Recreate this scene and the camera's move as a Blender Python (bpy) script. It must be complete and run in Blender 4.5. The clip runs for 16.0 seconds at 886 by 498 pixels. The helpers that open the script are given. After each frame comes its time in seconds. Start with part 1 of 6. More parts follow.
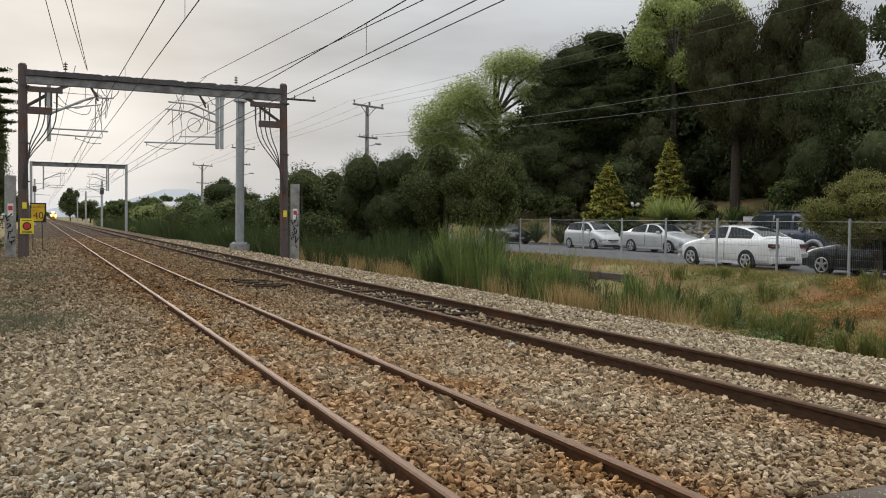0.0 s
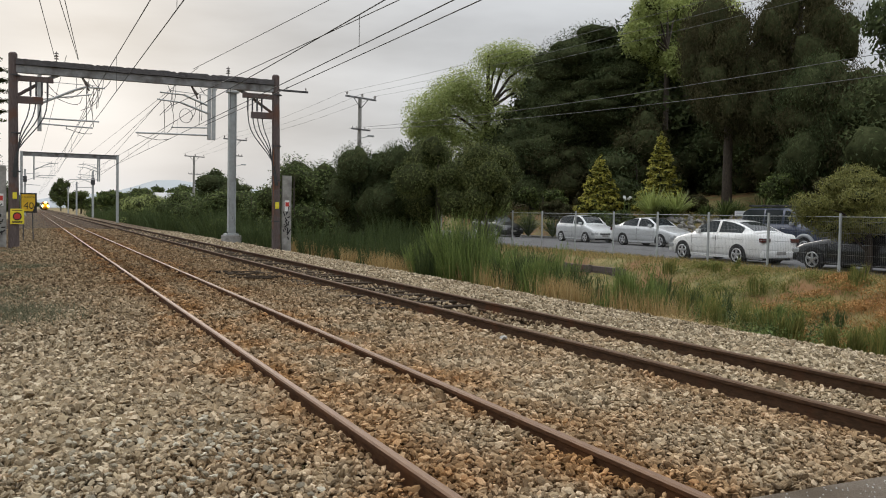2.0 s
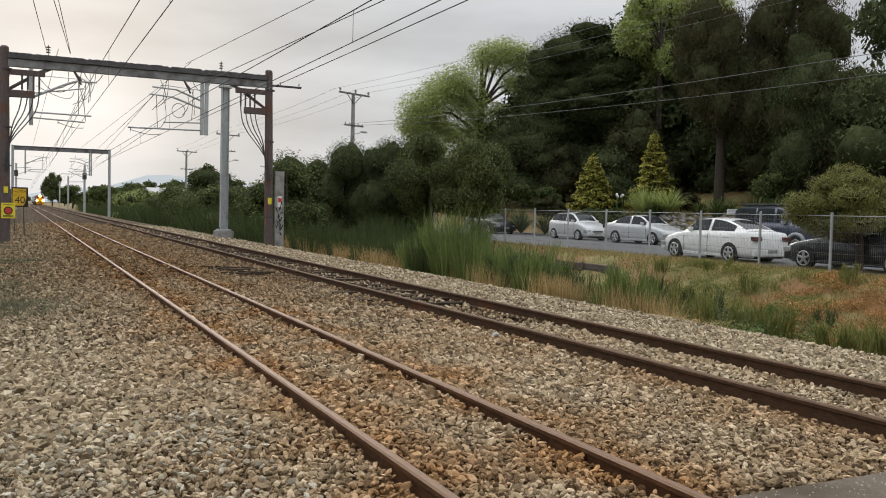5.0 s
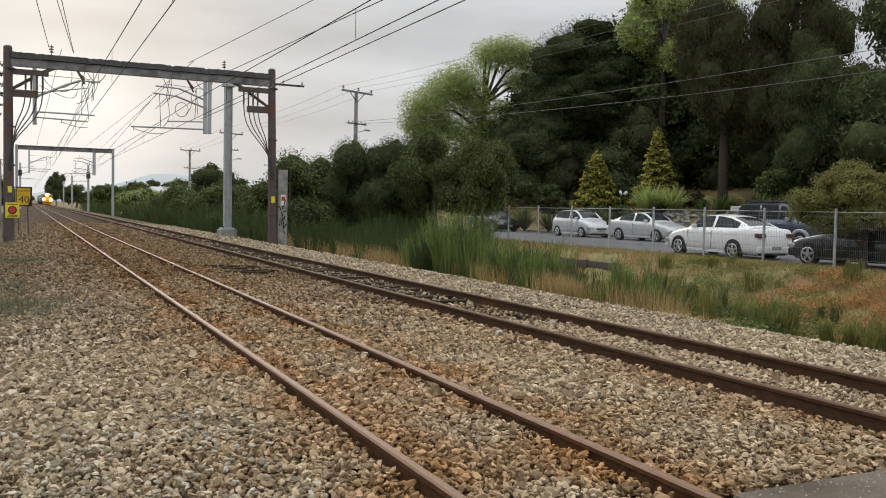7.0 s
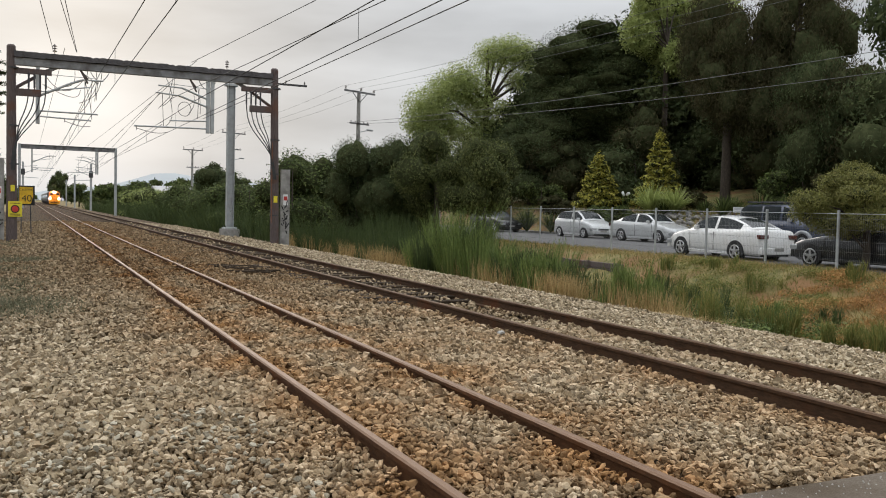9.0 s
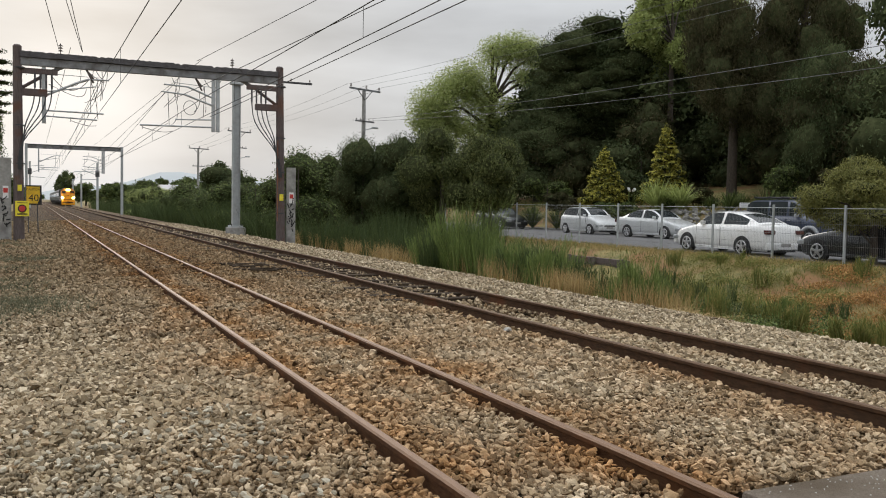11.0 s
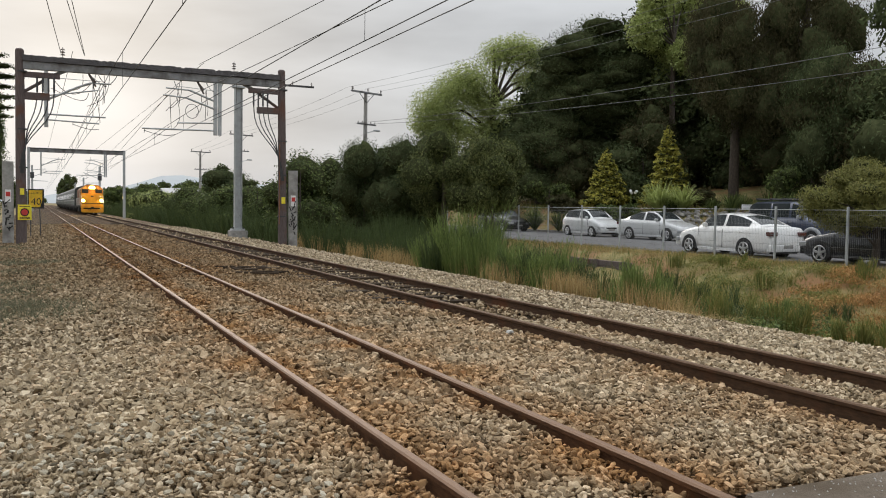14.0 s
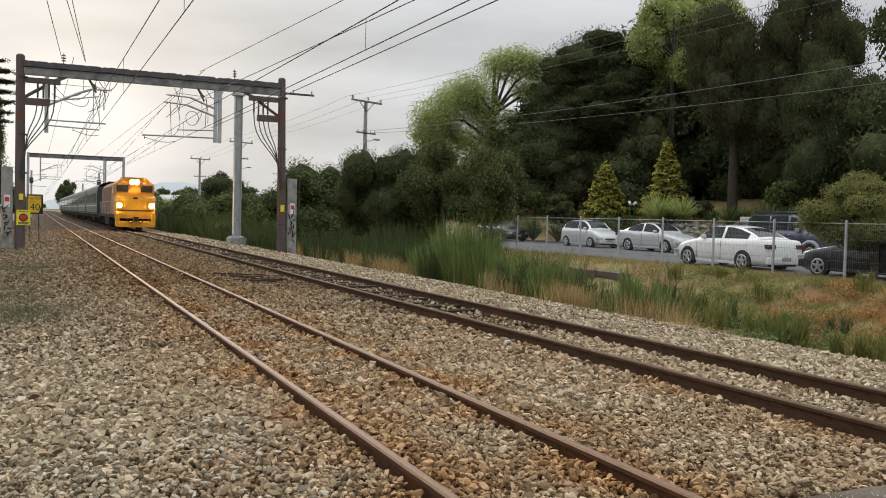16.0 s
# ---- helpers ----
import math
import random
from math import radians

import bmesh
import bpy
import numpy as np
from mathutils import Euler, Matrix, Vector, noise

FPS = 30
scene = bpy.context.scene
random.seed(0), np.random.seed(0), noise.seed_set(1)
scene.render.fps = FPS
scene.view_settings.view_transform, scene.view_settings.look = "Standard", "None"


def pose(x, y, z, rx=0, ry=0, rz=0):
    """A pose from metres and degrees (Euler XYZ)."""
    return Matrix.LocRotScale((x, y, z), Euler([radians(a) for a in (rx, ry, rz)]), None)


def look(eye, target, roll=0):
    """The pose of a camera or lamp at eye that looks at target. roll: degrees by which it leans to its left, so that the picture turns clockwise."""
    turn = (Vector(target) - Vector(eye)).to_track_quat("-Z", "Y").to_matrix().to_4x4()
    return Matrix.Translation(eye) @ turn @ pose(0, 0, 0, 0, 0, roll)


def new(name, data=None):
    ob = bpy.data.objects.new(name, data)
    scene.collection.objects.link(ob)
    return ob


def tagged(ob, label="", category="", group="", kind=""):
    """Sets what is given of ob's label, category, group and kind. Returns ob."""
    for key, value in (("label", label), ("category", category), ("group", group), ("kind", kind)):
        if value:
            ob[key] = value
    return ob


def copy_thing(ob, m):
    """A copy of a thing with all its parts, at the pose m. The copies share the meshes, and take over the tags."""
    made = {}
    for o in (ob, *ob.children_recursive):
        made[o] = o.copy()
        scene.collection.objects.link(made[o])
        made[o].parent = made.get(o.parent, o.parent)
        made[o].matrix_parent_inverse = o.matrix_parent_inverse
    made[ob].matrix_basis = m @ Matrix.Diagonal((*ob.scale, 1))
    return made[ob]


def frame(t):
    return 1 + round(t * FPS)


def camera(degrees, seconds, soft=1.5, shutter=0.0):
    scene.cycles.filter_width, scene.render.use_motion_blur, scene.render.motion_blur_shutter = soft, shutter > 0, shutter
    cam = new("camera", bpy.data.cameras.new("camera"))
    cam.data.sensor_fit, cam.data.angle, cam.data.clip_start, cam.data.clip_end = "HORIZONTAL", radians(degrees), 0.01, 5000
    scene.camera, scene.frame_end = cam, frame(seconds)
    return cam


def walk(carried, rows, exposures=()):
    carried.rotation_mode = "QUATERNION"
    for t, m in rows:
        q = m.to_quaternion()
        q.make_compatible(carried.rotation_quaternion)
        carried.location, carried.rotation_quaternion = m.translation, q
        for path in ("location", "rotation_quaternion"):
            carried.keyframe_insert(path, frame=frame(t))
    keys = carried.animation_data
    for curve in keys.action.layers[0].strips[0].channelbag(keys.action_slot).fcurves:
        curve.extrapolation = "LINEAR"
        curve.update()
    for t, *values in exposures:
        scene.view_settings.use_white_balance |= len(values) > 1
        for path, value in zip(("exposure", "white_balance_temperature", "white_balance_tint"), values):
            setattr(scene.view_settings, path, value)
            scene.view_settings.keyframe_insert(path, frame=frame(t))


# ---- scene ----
EYE = (0.0, 0.0, 1.351)


def aim(yaw, pitch, roll):
    y, p = radians(yaw), radians(pitch)
    way = Vector((math.sin(y) * math.cos(p), math.cos(y) * math.cos(p), math.sin(p)))
    return look(EYE, Vector(EYE) + way, roll)


cam = camera(53.85, 16.0, soft=1.0)
walk(cam, [
    (0, aim(24.787, -1.806, 0.754)),
    (0.5, aim(25.027, -1.939, 0.830)),
    (1, aim(25.118, -2.028, 0.932)),
    (1.5, aim(25.149, -2.190, 0.941)),
    (2, aim(25.315, -2.284, 1.081)),
    (2.5, aim(25.575, -2.361, 1.167)),
    (3, aim(25.749, -2.386, 1.248)),
    (3.5, aim(25.732, -2.381, 1.364)),
    (4, aim(25.725, -2.370, 1.477)),
    (6.5, aim(25.820, -2.695, 1.158)),
    (7, aim(25.575, -2.635, 1.187)),
    (7.5, aim(25.433, -2.499, 1.326)),
    (8, aim(25.457, -2.482, 1.447)),
    (8.5, aim(25.558, -2.560, 1.544)),
    (9, aim(25.438, -2.621, 1.378)),
    (11.5, aim(25.036, -2.827, 1.041)),
    (12, aim(25.051, -2.781, 1.010)),
    (12.5, aim(25.258, -2.682, 1.151)),
    (13, aim(25.246, -2.791, 1.120)),
    (13.5, aim(24.964, -2.811, 0.896)),
    (14, aim(24.913, -2.646, 0.901)),
    (14.5, aim(24.975, -2.520, 1.199)),
    (15, aim(25.001, -2.293, 1.347)),
    (15.5, aim(24.970, -2.116, 1.398)),
    (16, aim(24.997, -2.029, 1.464)),
], exposures=[(0.0, -0.01), (2.0, 0.04), (8.0, 0.08), (14.5, 0.07), (16.0, 0.12)])

# ---- sky, sun ----
SUN_AZ, SUN_EL = radians(1.5), radians(16)
world = bpy.data.worlds.new("overcast_sky")
scene.world = world
world.use_nodes = True


def build_world():
    nt = world.node_tree
    nt.nodes.clear()
    N = nt.nodes.new
    L = nt.links.new
    tc = N("ShaderNodeTexCoord")
    sky = N("ShaderNodeTexSky")
    sky.sky_type, sky.sun_disc = "NISHITA", False
    sky.sun_elevation, sky.sun_rotation = SUN_EL, SUN_AZ
    sky.dust_density = 4.0
    skyb = N("ShaderNodeMix")
    skyb.data_type = "RGBA"
    skyb.inputs["Factor"].default_value = 0.965
    scale = N("ShaderNodeVectorMath")
    scale.operation = "SCALE"
    scale.inputs["Scale"].default_value = 0.10
    L(sky.outputs["Color"], scale.inputs[0])
    # cloud deck: soft grey with long streaks
    mp = N("ShaderNodeMapping")
    mp.inputs["Scale"].default_value = (1.2, 1.2, 5.0)
    L(tc.outputs["Generated"], mp.inputs["Vector"])
    nz = N("ShaderNodeTexNoise")
    nz.inputs["Scale"].default_value = 2.8
    nz.inputs["Detail"].default_value = 5
    nz.inputs["Roughness"].default_value = 0.5
    L(mp.outputs["Vector"], nz.inputs["Vector"])
    rp = N("ShaderNodeValToRGB")
    rp.color_ramp.elements[0].position, rp.color_ramp.elements[0].color = 0.3, (0.435, 0.452, 0.474, 1)
    rp.color_ramp.elements[1].position, rp.color_ramp.elements[1].color = 0.72, (0.655, 0.678, 0.706, 1)
    L(nz.outputs["Fac"], rp.inputs["Fac"])
    # the cloud is thinner and brighter low down towards the hidden sun
    dot = N("ShaderNodeVectorMath")
    dot.operation = "DOT_PRODUCT"
    dot.inputs[1].default_value = (math.sin(SUN_AZ), math.cos(SUN_AZ), 0.03)
    L(tc.outputs["Generated"], dot.inputs[0])
    mr = N("ShaderNodeMapRange")
    mr.interpolation_type = "SMOOTHSTEP"
    mr.inputs["From Min"].default_value, mr.inputs["From Max"].default_value = 0.988, 1.0
    mr.inputs["To Min"].default_value, mr.inputs["To Max"].default_value = 0.0, 0.5
    L(dot.outputs["Value"], mr.inputs["Value"])
    glow = N("ShaderNodeMix")
    glow.data_type = "RGBA"
    glow.inputs["B"].default_value = (0.93, 0.945, 0.96, 1)
    L(mr.outputs["Result"], glow.inputs["Factor"])
    L(rp.outputs["Color"], glow.inputs["A"])
    L(scale.outputs["Vector"], skyb.inputs["A"])
    # an overcast sky is about three times as bright overhead as at the horizon
    sep = N("ShaderNodeSeparateXYZ")
    L(tc.outputs["Generated"], sep.inputs["Vector"])
    up = N("ShaderNodeMapRange")
    up.inputs["From Min"].default_value, up.inputs["From Max"].default_value = 0.22, 1.0
    up.inputs["To Min"].default_value, up.inputs["To Max"].default_value = 1.0, 3.2
    L(sep.outputs["Z"], up.inputs["Value"])
    over = N("ShaderNodeVectorMath")
    over.operation = "SCALE"
    L(glow.outputs["Result"], over.inputs[0])
    L(up.outputs["Result"], over.inputs["Scale"])
    L(over.outputs["Vector"], skyb.inputs["B"])
    bg = N("ShaderNodeBackground")
    bg.inputs["Strength"].default_value = 1.0
    L(skyb.outputs["Result"], bg.inputs["Color"])
    out = N("ShaderNodeOutputWorld")
    L(bg.outputs["Background"], out.inputs["Surface"])


build_world()
sun_data = bpy.data.lights.new("sun", "SUN")
sun_data.energy, sun_data.angle, sun_data.color = 1.1, radians(25), (1.0, 0.93, 0.84)
sun = new("sun", sun_data)
sun.matrix_world = look((math.sin(SUN_AZ) * 50, 50, 50 * math.tan(radians(30))), (0, 0, 0))

# ---- materials ----


def mat(name, ramp, rough=0.8, metal=0.0, scale=8.0, detail=6, bump=0.0, bscale=60.0, island=0.0, obj=0.0,
        stain=None, sscale=1.2, slo=0.5, shi=0.7, stretch=(1, 1, 1), coat=0.0, glow=0.0, spec=0.3, rvar=0.0, transl=0.0):
    """A procedural surface: ramp of colours by noise, per-piece variation, a second stain layer, fine relief."""
    m = bpy.data.materials.new(name)
    m.use_nodes = True
    nt = m.node_tree
    N, L = nt.nodes.new, nt.links.new
    bs = nt.nodes["Principled BSDF"]
    tc = N("ShaderNodeTexCoord")
    mp = N("ShaderNodeMapping")
    mp.inputs["Scale"].default_value = stretch
    L(tc.outputs["Object"], mp.inputs["Vector"])
    nz = N("ShaderNodeTexNoise")
    nz.inputs["Scale"].default_value, nz.inputs["Detail"].default_value = scale, detail
    nz.inputs["Roughness"].default_value = 0.6
    L(mp.outputs["Vector"], nz.inputs["Vector"])
    fac = nz.outputs["Fac"]
    for amount, source in ((island, "island"), (obj, "obj")):
        if amount:
            if source == "island":
                g = N("ShaderNodeNewGeometry").outputs["Random Per Island"]
            else:
                g = N("ShaderNodeObjectInfo").outputs["Random"]
            mx = N("ShaderNodeMix")
            mx.inputs["Factor"].default_value = amount
            L(fac, mx.inputs["A"])
            L(g, mx.inputs["B"])
            fac = mx.outputs["Result"]
    rp = N("ShaderNodeValToRGB")
    el = rp.color_ramp.elements
    lo, hi = (0.1, 0.9) if island + obj > 0.5 else (0.3, 0.7)
    while len(el) < len(ramp):
        el.new(0.5)
    for i, c in enumerate(ramp):
        el[i].position = lo + (hi - lo) * i / max(1, len(ramp) - 1)
        el[i].color = (*c, 1)
    L(fac, rp.inputs["Fac"])
    col = rp.outputs["Color"]
    if stain:
        n2 = N("ShaderNodeTexNoise")
        n2.inputs["Scale"].default_value, n2.inputs["Detail"].default_value = sscale, 5
        L(tc.outputs["Object"], n2.inputs["Vector"])
        mr = N("ShaderNodeMapRange")
        mr.inputs["From Min"].default_value, mr.inputs["From Max"].default_value = slo, shi
        L(n2.outputs["Fac"], mr.inputs["Value"])
        mx = N("ShaderNodeMix")
        mx.data_type = "RGBA"
        mx.inputs["B"].default_value = (*stain, 1)
        L(mr.outputs["Result"], mx.inputs["Factor"])
        L(col, mx.inputs["A"])
        col = mx.outputs["Result"]
    L(col, bs.inputs["Base Color"])
    bs.inputs["Roughness"].default_value, bs.inputs["Metallic"].default_value = rough, metal
    bs.inputs["Specular IOR Level"].default_value = spec
    bs.inputs["Coat Weight"].default_value = coat
    bs.inputs["Coat Roughness"].default_value = 0.08
    if rvar:
        mr = N("ShaderNodeMapRange")
        mr.inputs["To Min"].default_value, mr.inputs["To Max"].default_value = rough - rvar, min(1, rough + rvar)
        L(nz.outputs["Fac"], mr.inputs["Value"])
        L(mr.outputs["Result"], bs.inputs["Roughness"])
    if bump:
        nb = N("ShaderNodeTexNoise")
        nb.inputs["Scale"].default_value, nb.inputs["Detail"].default_value = bscale, 4
        L(mp.outputs["Vector"], nb.inputs["Vector"])
        bp = N("ShaderNodeBump")
        bp.inputs["Strength"].default_value, bp.inputs["Distance"].default_value = bump, 0.02
        L(nb.outputs["Fac"], bp.inputs["Height"])
        L(bp.outputs["Normal"], bs.inputs["Normal"])
    if glow:
        bs.inputs["Emission Color"].default_value = (*ramp[-1], 1)
        bs.inputs["Emission Strength"].default_value = glow
    if transl:
        tr = N("ShaderNodeBsdfTranslucent")
        L(col, tr.inputs["Color"])
        ms = N("ShaderNodeMixShader")
        ms.inputs["Fac"].default_value = transl
        L(bs.outputs["BSDF"], ms.inputs[1])
        L(tr.outputs["BSDF"], ms.inputs[2])
        L(ms.outputs["Shader"], nt.nodes["Material Output"].inputs["Surface"])
    return m


def ballast_material(name, pieces):
    """Crushed stone: grey and tan by piece, with rust dust lying beside the running rails of the nearer track."""
    m = mat(name, [(0.085, 0.065, 0.042), (0.27, 0.207, 0.128), (0.47, 0.38, 0.25), (0.19, 0.15, 0.10), (0.39, 0.32, 0.215), (0.66, 0.555, 0.40), (0.30, 0.20, 0.108)],
            rough=0.9, scale=7, island=0.72 if pieces else 0.0, bump=0.5, bscale=90, spec=0.12)
    if not pieces:                      # bed colour cut down to paint the shade between the stones, and browner
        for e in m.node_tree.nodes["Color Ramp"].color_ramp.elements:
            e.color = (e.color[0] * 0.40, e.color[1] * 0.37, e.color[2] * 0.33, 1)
    nt = m.node_tree
    N, L = nt.nodes.new, nt.links.new
    bs = nt.nodes["Principled BSDF"]
    col = bs.inputs["Base Color"].links[0].from_socket
    geo = N("ShaderNodeNewGeometry")
    if not pieces:
        vo = N("ShaderNodeTexVoronoi")
        vo.inputs["Scale"].default_value = 17
        L(geo.outputs["Position"], vo.inputs["Vector"])
        rp = nt.nodes["Color Ramp"]
        sp = N("ShaderNodeSeparateColor")
        L(vo.outputs["Color"], sp.inputs["Color"])
        L(sp.outputs["Red"], rp.inputs["Fac"])
        bp = nt.nodes["Bump"]
        bp.inputs["Distance"].default_value = 0.05
        bp.inputs["Strength"].default_value = 1.0
        inv = N("ShaderNodeMath")
        inv.operation = "SUBTRACT"
        inv.inputs[0].default_value = 1.0
        L(vo.outputs["Distance"], inv.inputs[1])
        L(inv.outputs["Value"], bp.inputs["Height"])
    xyz = N("ShaderNodeSeparateXYZ")
    L(geo.outputs["Position"], xyz.inputs["Vector"])
    band = N("ShaderNodeValToRGB")        # across the formation, -3 m to 12 m
    e = band.color_ramp.elements
    stops = ((-3.0, 0.05), (0.5, 0.1), (1.25, 0.45), (1.65, 1.0), (2.1, 1.0), (2.45, 0.55), (2.85, 1.0), (3.4, 0.85), (3.9, 0.45), (5.0, 0.5), (5.45, 0.8), (5.9, 0.15), (6.4, 0.4), (7.0, 0.0))
    while len(e) < len(stops):
        e.new(0.5)
    for i, (x, v) in enumerate(stops):
        e[i].position, e[i].color = (x + 3) / 15, (v, v, v, 1)
    mr = N("ShaderNodeMapRange")
    mr.inputs["From Min"].default_value, mr.inputs["From Max"].default_value = -3, 12
    L(xyz.outputs["X"], mr.inputs["Value"])
    L(mr.outputs["Result"], band.inputs["Fac"])
    n2 = N("ShaderNodeTexNoise")
    n2.inputs["Scale"].default_value, n2.inputs["Detail"].default_value = 1.1, 6
    L(geo.outputs["Position"], n2.inputs["Vector"])
    m2 = N("ShaderNodeMapRange")
    m2.inputs["From Min"].default_value, m2.inputs["From Max"].default_value = 0.38, 0.62
    m2.inputs["To Min"].default_value = 0.3
    L(n2.outputs["Fac"], m2.inputs["Value"])
    mul = N("ShaderNodeMath")
    mul.operation = "MULTIPLY"
    L(band.outputs["Color"], mul.inputs[0])
    L(m2.outputs["Result"], mul.inputs[1])
    mx = N("ShaderNodeMix")
    mx.data_type, mx.blend_type = "RGBA", "MULTIPLY"
    mx.inputs["B"].default_value = (0.84, 0.57, 0.355, 1)
    L(mul.outputs["Value"], mx.inputs["Factor"])
    L(col, mx.inputs["A"])
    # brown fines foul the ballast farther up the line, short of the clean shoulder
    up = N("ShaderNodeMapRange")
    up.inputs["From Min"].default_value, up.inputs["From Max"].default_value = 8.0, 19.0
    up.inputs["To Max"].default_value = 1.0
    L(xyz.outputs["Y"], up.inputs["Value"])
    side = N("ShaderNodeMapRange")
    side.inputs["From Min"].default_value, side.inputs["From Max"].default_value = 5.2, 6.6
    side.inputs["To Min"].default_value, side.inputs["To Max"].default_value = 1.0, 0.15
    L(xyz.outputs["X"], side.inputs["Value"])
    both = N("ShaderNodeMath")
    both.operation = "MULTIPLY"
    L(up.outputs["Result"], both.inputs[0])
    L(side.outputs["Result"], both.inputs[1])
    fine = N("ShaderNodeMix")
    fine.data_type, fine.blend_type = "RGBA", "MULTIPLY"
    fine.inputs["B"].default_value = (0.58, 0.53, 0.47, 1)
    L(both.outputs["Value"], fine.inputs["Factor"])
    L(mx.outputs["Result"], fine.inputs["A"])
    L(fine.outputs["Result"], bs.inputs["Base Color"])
    return m


M = {}
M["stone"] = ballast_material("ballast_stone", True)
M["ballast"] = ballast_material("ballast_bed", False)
M["ground"] = mat("grassy_soil", [(0.091, 0.0975, 0.0338), (0.182, 0.156, 0.0585), (0.286, 0.215, 0.091)], 0.95, scale=2.5, bump=0.8, bscale=25, stain=(0.19, 0.10, 0.042), sscale=0.55, slo=0.48, shi=0.62)
M["asphalt"] = mat("asphalt", [(0.075, 0.075, 0.078), (0.13, 0.13, 0.132)], 0.85, scale=90, bump=0.3, bscale=200, stain=(0.10, 0.10, 0.10), sscale=0.7)
M["path"] = mat("old_asphalt_path", [(0.128, 0.105, 0.0825), (0.225, 0.188, 0.15)], 1.0, scale=60, bump=0.7, bscale=160, stain=(0.11, 0.086, 0.062), sscale=2, spec=0.1)
M["fleck"] = mat("white_chip", [(0.40, 0.39, 0.36), (0.52, 0.51, 0.48)], 0.8, scale=30)
M["rail_worn"] = mat("worn_rail_steel", [(0.145, 0.08, 0.045), (0.25, 0.155, 0.095)], 0.5, 0.25, scale=14, stretch=(8, 0.7, 8), bump=0.15, bscale=80, rvar=0.12)
M["rail_rust"] = mat("rusty_rail_steel", [(0.085, 0.048, 0.026), (0.15, 0.088, 0.05)], 0.75, 0.0, scale=14, stretch=(6, 1, 6), bump=0.3, bscale=90)
# rusty webs, darkened well below the heads to paint the rails' shaded sides
M["rail_web"] = mat("rust_and_shade_rail_web", [(0.062, 0.028, 0.012), (0.125, 0.058, 0.026)], 0.9, 0.0, scale=9, stretch=(6, 1.5, 6), bump=0.4, bscale=90, stain=(0.16, 0.062, 0.022), sscale=1.1, slo=0.55, shi=0.68, spec=0.2)
M["rail_web_dark"] = mat("dark_rust_and_shade_rail_web", [(0.0428, 0.024, 0.0132), (0.0945, 0.0504, 0.0264)], 0.9, 0.0, scale=9, stretch=(6, 1.5, 6), bump=0.4, bscale=90, stain=(0.115, 0.042, 0.017), sscale=0.8, slo=0.58, shi=0.68, spec=0.2)
M["sleeper"] = mat("weathered_sleeper_timber", [(0.036, 0.026, 0.017), (0.085, 0.062, 0.042)], 0.9, scale=10, stretch=(1, 12, 6), obj=0.35, bump=0.6, bscale=40, spec=0.08)
M["timber"] = mat("creosoted_timber", [(0.0715, 0.0546, 0.052), (0.156, 0.124, 0.117)], 0.85, scale=6, stretch=(9, 9, 0.8), bump=0.6, bscale=30, stain=(0.13, 0.07, 0.052), sscale=1.6, slo=0.55, shi=0.68)
M["galv"] = mat("galvanised_steel", [(0.36, 0.38, 0.385), (0.46, 0.48, 0.485)], 0.55, 0.35, scale=5, bump=0.08, stain=(0.33, 0.335, 0.33), sscale=3)
M["beam"] = mat("painted_beam_steel", [(0.19, 0.195, 0.20), (0.28, 0.285, 0.29)], 0.6, 0.3, scale=6, bump=0.15, stain=(0.10, 0.09, 0.085), sscale=2.2, slo=0.45)
M["beam_old"] = mat("grey_weathered_beam_timber", [(0.055, 0.052, 0.054), (0.12, 0.113, 0.116)], 0.9, scale=7, stretch=(0.7, 8, 8), bump=0.6, bscale=30)
M["iron"] = mat("dark_ironwork", [(0.05, 0.05, 0.053), (0.10, 0.10, 0.105)], 0.6, 0.4, scale=12, bump=0.2)
M["wire"] = mat("weathered_wire", [(0.05, 0.052, 0.055), (0.09, 0.09, 0.09)], 0.6, 0.5, scale=3)
M["alu_wire"] = mat("aluminium_line", [(0.11, 0.11, 0.11), (0.16, 0.16, 0.16)], 0.6, 0.3, scale=3)
M["insul"] = mat("brown_glazed_porcelain", [(0.07, 0.055, 0.05), (0.12, 0.10, 0.09)], 0.25, scale=9)
M["concrete"] = mat("weathered_concrete", [(0.24, 0.235, 0.22), (0.36, 0.35, 0.33)], 0.9, scale=7, bump=0.35, bscale=70, stain=(0.17, 0.16, 0.15), sscale=2.5)
M["yellow"] = mat("yellow_sign_paint", [(0.66, 0.40, 0.02), (0.78, 0.50, 0.04)], 0.55, scale=9, stain=(0.55, 0.34, 0.03), sscale=4)
M["sign_yellow"] = mat("lemon_sign_paint", [(0.68, 0.56, 0.03), (0.80, 0.68, 0.06)], 0.55, scale=9)
M["black"] = mat("black_paint", [(0.015, 0.015, 0.015), (0.03, 0.03, 0.03)], 0.6, scale=20)
M["white"] = mat("white_paint", [(0.66, 0.66, 0.65), (0.76, 0.76, 0.75)], 0.6, scale=10)
M["red"] = mat("red_paint", [(0.45, 0.04, 0.035), (0.55, 0.06, 0.05)], 0.6, scale=10)
M["leaf_dark"] = mat("dark_conifer_foliage", [(0.027, 0.039, 0.016), (0.062, 0.080, 0.034), (0.10, 0.118, 0.048)], 0.85, scale=0.35, island=0.28, spec=0.08, transl=0.1)
M["leaf_brown"] = mat("dull_brown_green_foliage", [(0.025, 0.025, 0.0117), (0.0593, 0.0546, 0.0265), (0.092, 0.0819, 0.039)], 0.85, scale=0.3, island=0.28, spec=0.06, transl=0.1)
M["leaf_mid"] = mat("mid_green_foliage", [(0.0383, 0.054, 0.018), (0.0765, 0.104, 0.0315), (0.135, 0.163, 0.0518)], 0.75, scale=0.5, island=0.5, spec=0.12, transl=0.2)
